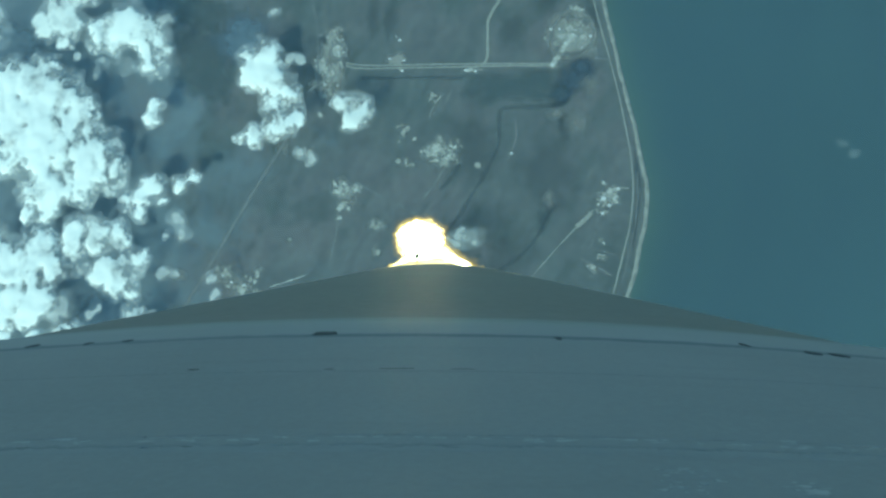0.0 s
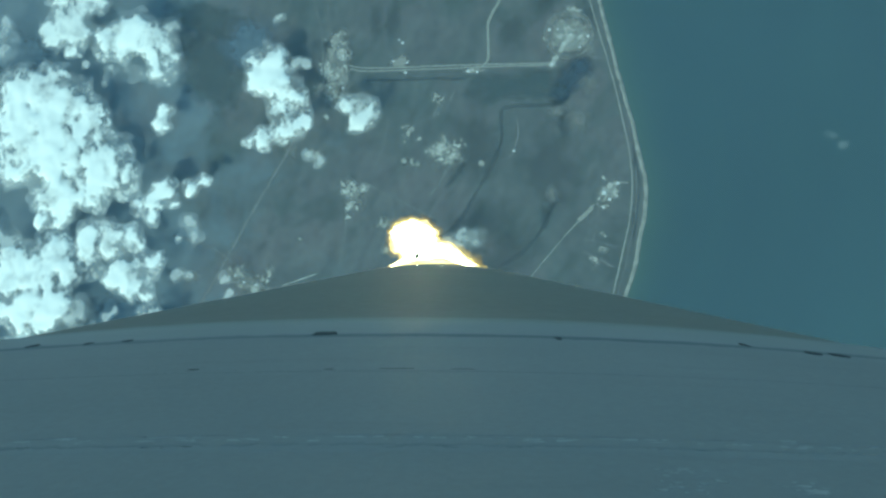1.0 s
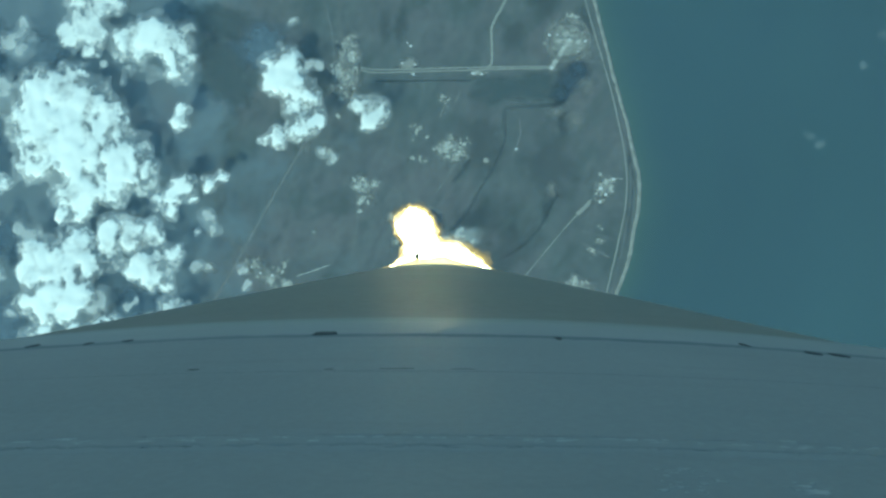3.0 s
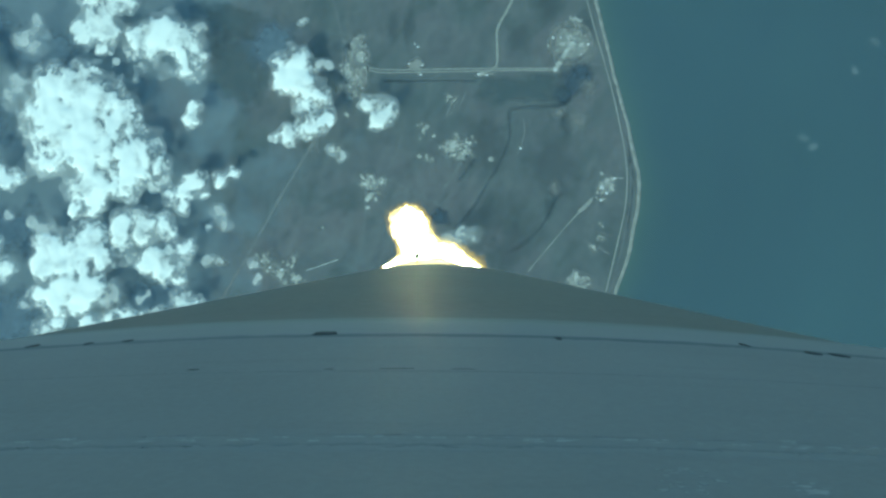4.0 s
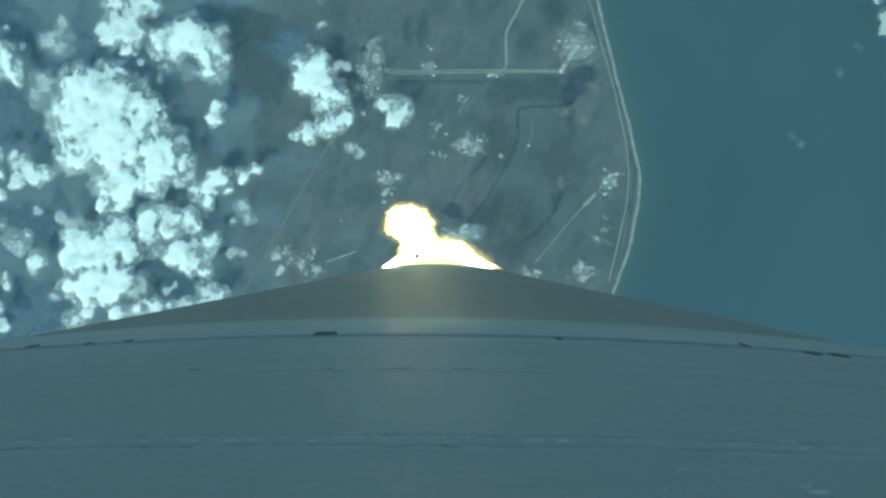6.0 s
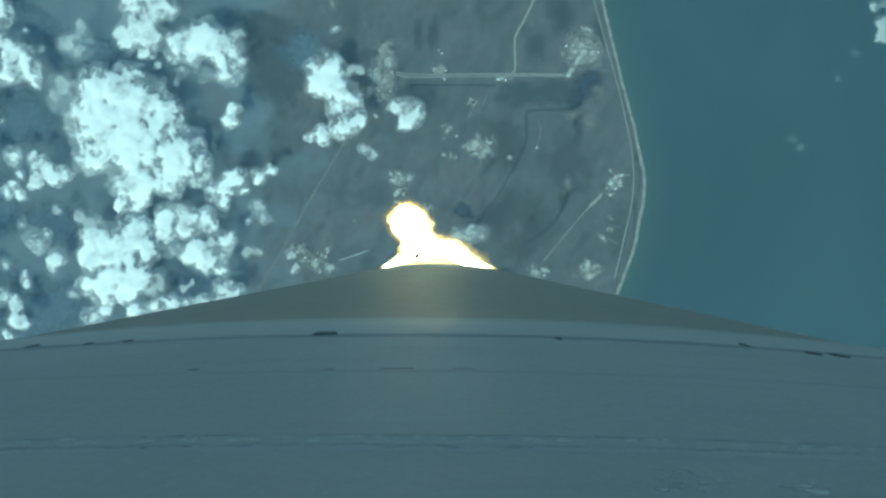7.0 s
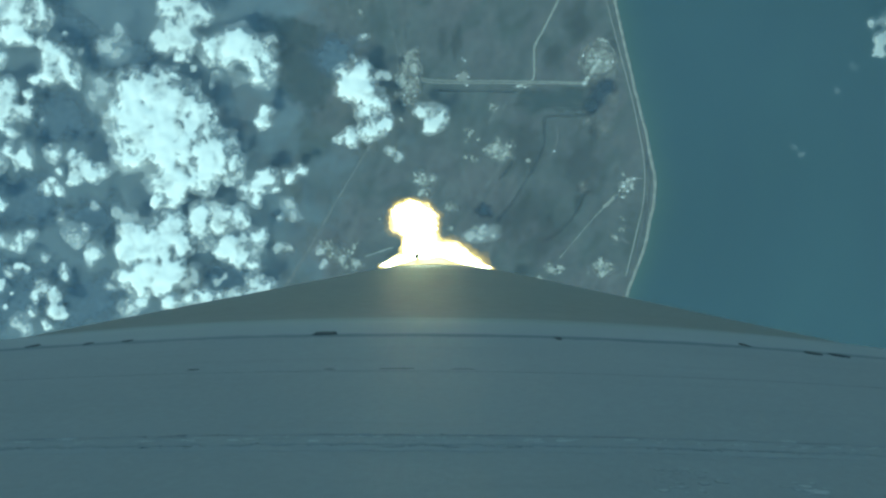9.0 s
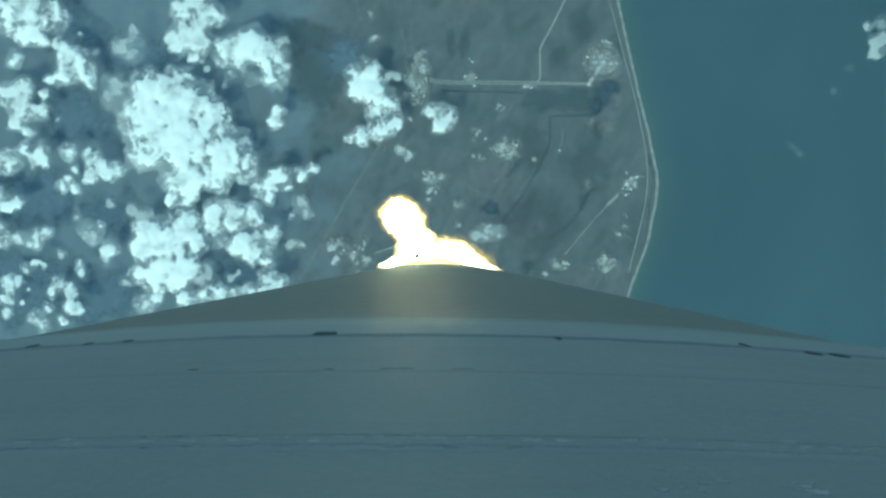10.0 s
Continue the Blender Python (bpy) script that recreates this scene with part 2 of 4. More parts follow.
def ribbon(name, points, width, mat, z, label, category="road", kind="structure", ragged=0.25, step=3.0):
    """A strip on the ground along a line, with worn edges."""
    line = smooth_line(points, step)
    z = stacked(z)
    verts, faces, cover = [], [], []
    offs = (-0.75, -0.3, 0.3, 0.75)
    for i, p in enumerate(line):
        q = line[min(i + 1, len(line) - 1)] - line[max(i - 1, 0)]
        side = Vector((q.y, -q.x, 0)).normalized()
        wide = width * (1 + ragged * (noise.noise(p * 0.06 + Vector((width, 0, 7))) + 0.6 * noise.noise(p * 0.25)))
        p = p + side * width * 0.25 * noise.noise(p * 0.16 + Vector((3, width, 0)))
        for o in offs:
            verts.append(p + side * o * wide + Vector((0, 0, z)))
            cover.append(0.0 if abs(o) > 0.5 else 1.3)
    for i in range(len(line) - 1):
        for k in range(3):
            a = i * 4 + k
            faces.append((a, a + 1, a + 5, a + 4))
    ob = mesh_object(name, verts, faces, mat, attr=("cover", cover))
    return tagged(ob, label, category, kind=kind)


def patch(name, x, y, rx, ry, turn, mat, z, label, category="bare ground", seed=0.0, rough=0.42, kind="structure", dense=1.4):
    """An irregular spot on the ground that thins out at its edge."""
    z = stacked(z)
    verts, cover, faces = [(x, y, z)], [dense * 0.9], []
    rings, n = 7, 56
    ca, sa = math.cos(radians(turn)), math.sin(radians(turn))
    for j in range(1, rings + 1):
        for i in range(n):
            a = math.tau * i / n
            k = 1 + rough * noise.fractal(Vector((math.cos(a) * 1.3 + seed, math.sin(a) * 1.3, seed * 1.7)), 1.0, 2.0, 4)
            u, v = math.cos(a) * rx * k * j / rings * 1.25, math.sin(a) * ry * k * j / rings * 1.25
            verts.append((x + u * ca - v * sa, y + u * sa + v * ca, z))
            cover.append(dense - dense * max(0.0, j / rings - 0.1) / 0.9)
    for i in range(n):
        faces.append((0, 1 + i, 1 + (i + 1) % n))
    for j in range(rings - 1):
        for i in range(n):
            a, b = 1 + j * n + i, 1 + j * n + (i + 1) % n
            faces.append((a, a + n, b + n, b))
    return tagged(mesh_object(name, verts, faces, mat, attr=("cover", cover)), label, category, kind=kind)


# ---- land, beach and sea ----
COAST = [(-52.3, 969.2), (1.2, 640.9), (27.7, 455.3), (49.9, 338.5), (63.6, 271.3), (77.8, 208.2), (89.9, 148.8), (94.1, 114.5), (91.1, 83.6), (82.1, 43.7), (70.6, 4.0), (21.7, -122.8), (-19.5, -259.9), (-66.6, -466.9), (-151.5, -814.8)]
coast = smooth_line(COAST, 8.0)
coast.sort(key=lambda p: -p.y)
coast = [Vector((coast[0].x - 2500, 9000, 0))] + coast + [Vector((coast[-1].x - 2500, -9000, 0))]


def shore_sheet(name, offsets, heights, mat, attr, values):
    verts, faces, vals = [], [], []
    for p in coast:
        wob = 1.6 * noise.noise(p * 0.03) + 0.8 * noise.noise(p * 0.11)
        for o, h, v in zip(offsets, heights, values):
            verts.append((p.x + o + (wob if abs(o) < 500 else 0), p.y, h))
            vals.append(v)
    w = len(offsets)
    for i in range(len(coast) - 1):
        for k in range(w - 1):
            a = i * w + k
            faces.append((a, a + w, a + w + 1, a + 1))
    return mesh_object(name, verts, faces, mat, attr=(attr, vals))


land = shore_sheet("ground", (-9000, -2500, -600, -150, -30, -3, 4), (0, 0, 0, 0, 0, 0, -1.6), LAND, "cover", [1] * 7)
tagged(land, "flat dark scrubland running down to the sea", "ground", kind="structure")
OFF = (-2, 3, 8, 16, 28, 45, 70, 110, 170, 300, 900, 9000)
sea = shore_sheet("water", OFF, [-1.0] * len(OFF), SEA, "shallow", [0.85 * math.exp(-max(o, 0) / 20) for o in OFF])
tagged(sea, "calm teal sea, greener over the shallows", "sea", kind="structure")
beach = shore_sheet("beach", (-4.4, -2.8, -0.8, 0.7, 2.0), (0.15, 0.25, 0.25, 0.0, -0.75), SAND, "cover", (0.2, 1.0, 1.3, 1.2, 0.4))
tagged(beach, "narrow strip of pale sand along the shore", "beach", kind="structure")

# flat translucent sheet standing in for blue air between coast and climbing rocket
haze = mesh_object("haze", [(-4500, -4500, 60), (4500, -4500, 60), (4500, 4500, 60), (-4500, 4500, 60)], [(0, 1, 2, 3)], HAZE_SHEET)
tagged(haze, "flat translucent blue sheet standing in for haze over land and sea", "haze", kind="structure")

# ---- roads and tracks ----
ribbon("road", [(-248.1, 278.6), (-228.8, 274.9), (-188.1, 272.8), (-121.6, 270.6), (-56.7, 267.9), (-2.8, 265.1)], 2.0, GRAVEL, 0.5, "pale gravel lane of a heavy double roadway", ragged=0.1)
ribbon("road", [(-248.0, 275.2), (-228.8, 270.8), (-188.1, 269.4), (-121.6, 267.3), (-56.7, 265.3), (-2.8, 262.5)], 2.0, GRAVEL, 0.5, "pale gravel lane of a heavy double roadway", ragged=0.1)
ribbon("road", [(-88.9, 267.6), (-83.7, 271.3), (-80.5, 279.0), (-80.4, 297.5), (-79.6, 318.7), (-74.4, 330.3), (-66.6, 343.0), (-56.1, 362.3), (-39.8, 394.3)], 3.4, GRAVEL, 0.55, "pale gravel road bending away from the roadway")
ribbon("road", [(-8.5, 262.2), (0.4, 274.7), (8.7, 287.2), (15.7, 297.2)], 5.0, CONCRETE, 0.6, "pale concrete ramp up to a round launch pad")
ribbon("road", [(20.7, 410.3), (34.1, 355.6), (46.4, 302.9), (56.3, 263.8), (64.3, 228.3), (71.0, 191.9), (76.4, 158.4), (78.3, 124.0), (75.2, 86.9), (68.1, 56.1), (58.5, 19.3), (47.2, -22.2)], 1.7, GRAVEL, 0.5, "narrow pale road behind the beach")
ribbon("road", [(83.4, 140.2), (83.0, 123.9), (80.6, 86.8), (74.0, 56.0), (64.8, 19.2), (54.0, -18.0)], 1.1, TRACK, 0.5, "faint sandy track behind the dunes", ragged=0.6)
ribbon("road", [(35.4, 98.9), (29.2, 92.1), (13.7, 76.8), (-5.0, 57.0), (-30.7, 27.8), (-48.9, 7.2)], 1.3, GRAVEL, 0.5, "straight dirt road to a shore pad", ragged=0.5)
ribbon("road", [(32.9, 96.4), (26.7, 89.1), (16.8, 80.5)], 4.6, GRAVEL, 0.55, "widened pale end of the dirt road", ragged=0.6)
ribbon("road", [(58.8, 123.4), (73.8, 121.8)], 1.8, GRAVEL, 0.5, "short pale spur road")
ribbon("road", [(40.2, 95.1), (37.5, 75.2), (33.6, 57.8), (49.8, 52.7)], 1.5, TRACK, 0.5, "faint service track")
ribbon("road", [(21.2, 45.5), (37.5, 36.7), (53.7, 26.7)], 2.6, TRACK, 0.5, "faint broad service track", ragged=0.8)
ribbon("road", [(22.6, 59.2), (40.8, 54.6), (58.8, 48.9)], 1.7, TRACK, 0.55, "faint service track", ragged=0.8)
ribbon("road", [(-318.9, 191.3), (-345.0, 151.4), (-372.5, 108.1), (-400.1, 62.7), (-427.8, 17.8), (-470.1, -46.1)], 4.1, TRACK, 0.5, "faint old straight track through scrub", ragged=0.3)
ribbon("road", [(-477.4, 81.5), (-436.8, 68.6), (-409.0, 53.4), (-378.4, 27.7), (-342.8, 1.0)], 2.2, TRACK, 0.5, "faint dirt road crossing a track", ragged=0.6)
ribbon("road", [(-337.4, 15.6), (-315.3, 22.1), (-294.7, 28.6)], 1.3, CONCRETE, 0.5, "bright short stretch of concrete road", ragged=0.5)
ribbon("road", [(-254.6, 112.5), (-256.4, 86.1), (-260.9, 59.9), (-266.1, 40.2)], 2.0, TRACK, 0.5, "faint winding track", ragged=0.6)
ribbon("road", [(-234.5, 137.2), (-207.4, 121.4), (-174.0, 103.0), (-141.2, 85.6)], 1.8, TRACK, 0.5, "faint winding track", ragged=0.6)
ribbon("road", [(-299.8, 400.4), (-290.7, 358.0), (-283.3, 323.0), (-282.1, 288.6), (-280.3, 254.4), (-273.1, 230.3)], 2.0, TRACK, 0.5, "faint road along a tree line", ragged=0.4)
ribbon("road", [(-202.6, 213.9), (-205.8, 190.7), (-217.7, 157.9), (-227.7, 141.7)], 1.4, TRACK, 0.5, "faint track", ragged=0.5)
ribbon("road", [(37.7, 268.8), (59.2, 266.4)], 2.0, TRACK, 0.5, "faint link road to the shore")
ribbon("road", [(-49.4, 203.2), (-48.3, 185.0), (-54.1, 167.2), (-58.6, 157.1)], 2.2, TRACK, 0.5, "faint sandy ridge track", ragged=0.8)
ribbon("road", [(-131.4, 237.4), (-141.3, 224.6), (-147.9, 209.7)], 3.0, TRACK, 0.5, "faint sandy ridge track", ragged=0.9)
ribbon("road", [(-121.6, 240.2), (-128.1, 227.3), (-133.4, 217.7)], 2.2, TRACK, 0.5, "faint sandy ridge track", ragged=0.9)
ribbon("road", [(-130.5, 150.0), (-143.4, 129.8), (-155.2, 115.8)], 2.6, TRACK, 0.5, "faint sandy ridge track", ragged=0.9)
ribbon("road", [(-355.4, 418.4), (-355.2, 392.7), (-348.8, 368.5)], 3.0, TRACK, 0.5, "pale dirt road end", ragged=0.4)
ribbon("road", [(-70.0, -4.9), (-48.6, -2.7), (-14.7, -17.2), (10.6, -36.6)], 1.4, TRACK, 0.5, "faint winding track", ragged=0.6)

# ---- creeks, ponds and dark scrub ----
ribbon("creek", [(9.3, 222.8), (-3.1, 217.5), (-31.4, 217.0), (-56.8, 217.0), (-66.5, 213.0), (-68.0, 197.3), (-68.0, 179.2), (-76.5, 156.8), (-88.1, 135.9), (-101.8, 114.6), (-116.0, 91.4), (-141.8, 61.0)], 4.4, CREEK, 0.3, "dark narrow creek winding through scrub", "creek", ragged=0.7)
ribbon("creek", [(-228.7, 260.0), (-188.0, 257.3), (-147.9, 256.1), (-107.2, 253.4)], 2.6, SCRUB, 0.3, "dark straight drainage ditch", "ditch", ragged=0.3)
ribbon("creek", [(-4.5, 107.2), (-15.2, 91.7), (-23.4, 74.8), (-39.2, 54.2), (-58.1, 39.9), (-76.0, 30.0)], 3.8, CREEK, 0.3, "dark overgrown slough", "creek", ragged=0.9)
ribbon("creek", [(-111.9, 154.8), (-124.9, 137.0), (-134.7, 126.2)], 4.6, CREEK, 0.3, "dark overgrown slough", "creek", ragged=0.6)


def growth(x, y, rx, ry, turn, mat, label):
    patch("pond" if mat in (SWAMP, LAGOON_HAZE, FEN) else "scrub_patch", x, y, rx, ry, turn, mat, 0.0, label, "pond" if mat in (SWAMP, LAGOON_HAZE, FEN) else "scrub", seed=x * 0.01)


growth(14.5, 243.8, 19.0, 25.0, -40, SWAMP, "dark still pond among scrub")
growth(2.0, 230.0, 15.4, 10.2, 15, SWAMP, "dark still pond among scrub")
growth(26.5, 260.4, 10.1, 8.8, 20, SWAMP, "dark still pond among scrub")
growth(-50.0, 240.3, 54.0, 21.0, 0, FEN, "wet green-grey fen beside the roadway")
growth(-195.1, 328.0, 9.0, 25.2, -8, DUSK, "dark dense scrub thicket")
growth(-215.6, 332.5, 8.0, 22.0, -8, DUSK, "dark dense scrub thicket")
growth(38.4, 316.5, 6.3, 18.9, 15, SCRUB, "dark dense scrub thicket")
growth(83.2, 142.7, 3.1, 25.2, 8, SCRUB, "dark dense scrub thicket")
growth(80.3, 80.7, 3.1, 31.5, -8, SCRUB, "dark dense scrub thicket")
growth(-52.0, 306.0, 15.0, 25.2, 0, DUSK, "dark dense scrub thicket")
growth(5.7, 189.5, 8.8, 12.6, 0, SCRUB, "dark dense scrub thicket")
growth(-160.0, 80.5, 14.9, 11.6, 0, SWAMP, "dark still pond among scrub")
growth(-104.4, -8.4, 15.5, 12.1, 30, SCRUB, "dark dense scrub thicket")
growth(-18.6, 88.4, 7.7, 17.2, -20, SCRUB, "dark dense scrub thicket")
growth(-15.8, 357.4, 18.9, 38.0, 0, DUSK, "dark dense scrub thicket")
growth(-436.5, 352.1, 60.3, 25.8, -10, FEN, "wet green-grey fen")
growth(-788.1, 236.6, 53.4, 44.8, 0, LAGOON_HAZE, "shallow slate-blue lagoon among scrub, cloud shade and haze in its colour")
growth(-862.0, 116.8, 68.9, 51.7, 10, LAGOON_HAZE, "shallow slate-blue lagoon among scrub, cloud shade and haze in its colour")
growth(-748.7, 79.4, 51.7, 38.7, 0, LAGOON_HAZE, "shallow slate-blue lagoon among scrub, cloud shade and haze in its colour")
growth(-765.3, -42.0, 68.9, 51.7, 0, LAGOON_HAZE, "shallow slate-blue lagoon among scrub, cloud shade and haze in its colour")
growth(-883.8, -26.5, 77.5, 60.3, 0, LAGOON_HAZE, "shallow slate-blue lagoon among scrub, cloud shade and haze in its colour")
growth(-550.0, -16.1, 51.7, 29.3, 20, LAGOON_HAZE, "shallow slate-blue lagoon among scrub, cloud shade and haze in its colour")
growth(-420.7, 285.6, 48.0, 56.7, 0, FEN, "wet green-grey fen")
growth(-689.3, 324.7, 51.7, 34.4, 0, LAGOON_HAZE, "shallow slate-blue lagoon among scrub, cloud shade and haze in its colour")
growth(-793.1, 370.8, 51.7, 34.4, 0, LAGOON_HAZE, "shallow slate-blue lagoon among scrub, cloud shade and haze in its colour")
growth(-376.8, 316.1, 43.0, 34.4, 0, LAGOON_HAZE, "shallow slate-blue lagoon among scrub, cloud shade and haze in its colour")
growth(-107.5, 72.3, 57.1, 32.6, 40, DUSK, "dark dense scrub thicket")
growth(-68.1, 38.4, 40.8, 28.6, 50, DUSK, "dark dense scrub thicket")
growth(-100.1, 177.8, 32.6, 49.0, -10, DUSK, "dark dense scrub thicket")
growth(-16.3, 142.2, 32.6, 49.0, 0, DUSK, "dark dense scrub thicket")


# ---- bare ground and launch pads ----
def bare(x, y, rx, ry, turn, mat, label):
    patch("bare_patch", x, y, rx, ry, turn, mat, 0.02, label, seed=x * 0.013 + 3, dense=1.4 if mat == APRON else 1.15)


def worn_site(x, y, rx, ry, count, mats, low, high, seed):
    """Bare spots strewn about a cleared site."""
    rng = random.Random(seed)
    for k in range(count):
        r = low + rng.random() ** 1.5 * (high * 1.5 - low)
        mat = mats[k % len(mats)]
        bare(x + rng.gauss(0, 0.5) * rx, y + rng.gauss(0, 0.5) * ry, r, r * rng.uniform(0.4, 0.9), rng.randrange(180), mat, "pale bare concrete and sand on a cleared site" if mat == CONCRETE else "pale bare soil in scrub")


bare(14.5, 297.2, 27.7, 26.5, 0, APRON, "round pale launch pad apron")
bare(25.6, 290.1, 11.3, 12.6, 0, SOIL, "pale bare sandy ground")
bare(13.2, 294.7, 11.3, 10.1, 0, CONCRETE, "pale concrete hardstand")
bare(-262.0, 290.2, 15.4, 21.4, 10, APRON, "pale sandy launch pad apron")
bare(-257.9, 300.9, 10.1, 12.6, 10, SOIL, "pale bare sandy ground")
bare(-264.4, 262.4, 15.6, 21.4, 0, APRON, "pale sandy launch pad apron")
bare(-263.2, 270.5, 12.6, 12.6, 0, SOIL, "pale bare sandy ground")
bare(-256.5, 292.7, 8.8, 7.6, 0, CONCRETE, "pale concrete hardstand")
bare(-275.3, 243.9, 6.3, 10.1, 0, SOIL, "pale bare sandy ground")
bare(-131.4, 167.1, 20.2, 18.9, 0, SOIL, "pale bare sandy ground")
bare(-137.3, 184.3, 5.7, 5.7, 0, SOIL, "pale bare sandy ground")
bare(-174.4, 196.2, 6.9, 5.7, 20, SOIL, "pale bare sandy ground")
bare(-164.4, 185.3, 5.0, 3.8, 0, SOIL, "pale bare sandy ground")
bare(-184.9, 158.9, 6.3, 4.4, 0, SOIL, "pale bare sandy ground")
bare(-91.9, 151.6, 5.0, 5.0, 0, SOIL, "pale bare sandy ground")
bare(-247.0, 126.0, 10.6, 15.9, 30, APRON, "pale bare sandy ground")
bare(-239.7, 110.9, 8.8, 12.6, 20, FAINT_SOIL, "thin sandy clearing in scrub")
bare(-205.8, 85.3, 10.1, 6.9, -30, SOIL, "pale bare sandy ground")
bare(-208.3, 54.7, 6.3, 5.7, 0, SOIL, "pale bare sandy ground")
bare(56.9, 119.7, 10.7, 5.7, 15, SOIL, "pale bare sandy ground")
bare(49.5, 108.6, 11.3, 10.1, 0, SOIL, "pale bare sandy ground")
bare(47.7, 112.4, 5.7, 5.0, 0, CONCRETE, "pale concrete hardstand")
bare(46.3, 96.2, 5.7, 5.0, 0, SOIL, "pale bare sandy ground")
bare(-186.1, 278.7, 13.9, 9.4, 0, APRON, "pale sandy lay-by beside the roadway")
bare(-181.3, 268.4, 6.3, 3.8, 0, SOIL, "pale bare sandy ground")
bare(-98.9, 263.0, 12.2, 5.4, 0, APRON, "pale sandy lay-by beside the roadway")
bare(-101.9, 263.0, 8.2, 3.8, 0, CONCRETE, "pale concrete hardstand")
bare(-88.9, 262.4, 5.0, 3.1, 0, SOIL, "pale bare sandy ground")
bare(-7.2, 262.1, 5.7, 3.8, 0, CONCRETE, "pale concrete hardstand")
bare(18.2, 198.6, 15.1, 16.4, 0, FAINT_SOIL, "thin sandy clearing in scrub")
bare(-3.4, 209.0, 10.1, 13.9, 0, FAINT_SOIL, "thin sandy clearing in scrub")
bare(34.2, 239.4, 11.3, 12.6, 0, FAINT_SOIL, "thin sandy clearing in scrub")
bare(-10.7, 107.4, 7.6, 8.8, 0, FAINT_SOIL, "thin sandy clearing in scrub")
bare(-389.0, 24.4, 26.5, 11.3, -25, SOIL, "pale bare sandy ground")
bare(-371.1, 15.7, 13.9, 3.8, 10, CONCRETE, "pale concrete hardstand")
bare(-314.7, 71.1, 5.7, 3.1, 0, SOIL, "pale bare sandy ground")
bare(-54.1, 164.6, 3.1, 2.5, 0, CONCRETE, "pale concrete hardstand")
bare(-324.8, 181.4, 10.1, 11.3, 0, FAINT_SOIL, "thin sandy clearing in scrub")
bare(-293.2, 173.6, 8.8, 8.8, 0, SOIL, "pale bare sandy ground")
bare(-385.5, 27.7, 16.4, 16.4, 0, FAINT_SOIL, "thin sandy clearing in scrub")
bare(-267.2, 263.3, 9.4, 12.6, 0, CONCRETE, "pale concrete hardstand")
bare(53.8, 114.8, 8.8, 7.6, 0, CONCRETE, "pale concrete hardstand")
bare(60.0, 120.9, 7.6, 3.8, 0, CONCRETE, "pale concrete hardstand")
bare(-131.4, 169.7, 8.8, 7.6, 0, CONCRETE, "pale concrete hardstand")
bare(-246.6, 129.6, 6.3, 7.6, 20, CONCRETE, "pale concrete hardstand")
bare(13.3, 305.1, 8.8, 6.3, 0, CONCRETE, "pale concrete hardstand")
bare(26.9, 293.9, 5.7, 5.7, 0, CONCRETE, "pale concrete hardstand")
bare(15.4, -6.7, 18.9, 11.2, 10, SOIL, "pale bare sandy ground")
bare(-61.6, -9.3, 15.5, 8.6, -50, SOIL, "pale bare sandy ground")
bare(-79.0, -21.9, 6.9, 5.2, -50, CONCRETE, "pale concrete hardstand")
bare(-171.7, 55.0, 7.7, 5.2, 0, SOIL, "pale bare sandy ground")
bare(-209.8, 84.2, 11.2, 6.9, -20, SOIL, "pale bare sandy ground")
bare(-207.9, 54.1, 5.2, 6.9, 0, SOIL, "pale bare sandy ground")
bare(-12.1, 113.9, 8.6, 12.1, 0, FAINT_SOIL, "thin sandy clearing in scrub")
bare(-457.5, 29.5, 24.1, 8.6, 0, FAINT_SOIL, "thin sandy clearing in scrub")
bare(-336.5, 379.3, 5.2, 8.6, 20, SOIL, "pale bare sandy ground")
worn_site(-262.0, 294.9, 15.3, 21.6, 5, (CONCRETE, SOIL,), 6.5, 12.2, 1)
worn_site(-267.9, 256.9, 13.1, 21.2, 7, (CONCRETE, SOIL,), 4.9, 10.6, 2)
worn_site(-145.0, 172.7, 26.8, 24.2, 8, (CONCRETE, SOIL,), 2.4, 7.3, 3)
worn_site(51.1, 111.4, 17.9, 14.7, 8, (CONCRETE,), 2.4, 6.5, 4)
worn_site(-363.8, 2.9, 24.5, 19.6, 14, (SOIL, CONCRETE,), 2.4, 7.3, 5)
worn_site(12.7, -8.8, 17.9, 9.8, 7, (CONCRETE, SOIL,), 3.3, 7.3, 6)
worn_site(40.9, 43.0, 11.4, 32.6, 8, (SOIL,), 2.4, 6.5, 7)
worn_site(-57.4, -9.0, 13.1, 9.8, 6, (CONCRETE,), 2.4, 5.7, 8)
worn_site(-178.4, 197.1, 11.4, 17.9, 5, (SOIL,), 2.4, 5.7, 9)
worn_site(-250.9, 130.3, 13.1, 13.1, 6, (CONCRETE,), 3.3, 7.3, 10)
worn_site(-134.0, 168.0, 15.0, 14.0, 8, (CONCRETE,), 4.0, 9.0, 12)
worn_site(-246.0, 124.0, 11.0, 18.0, 5, (CONCRETE,), 4.0, 8.0, 13)
worn_site(-140.0, 224.0, 9.0, 14.0, 6, (SOIL,), 2.4, 5.0, 14)
worn_site(-376.0, 30.0, 28.0, 14.0, 6, (SOIL,), 3.4, 8.0, 15)
worn_site(13.1, 303.2, 24.5, 24.5, 6, (SOIL, CONCRETE,), 3.3, 8.2, 11)


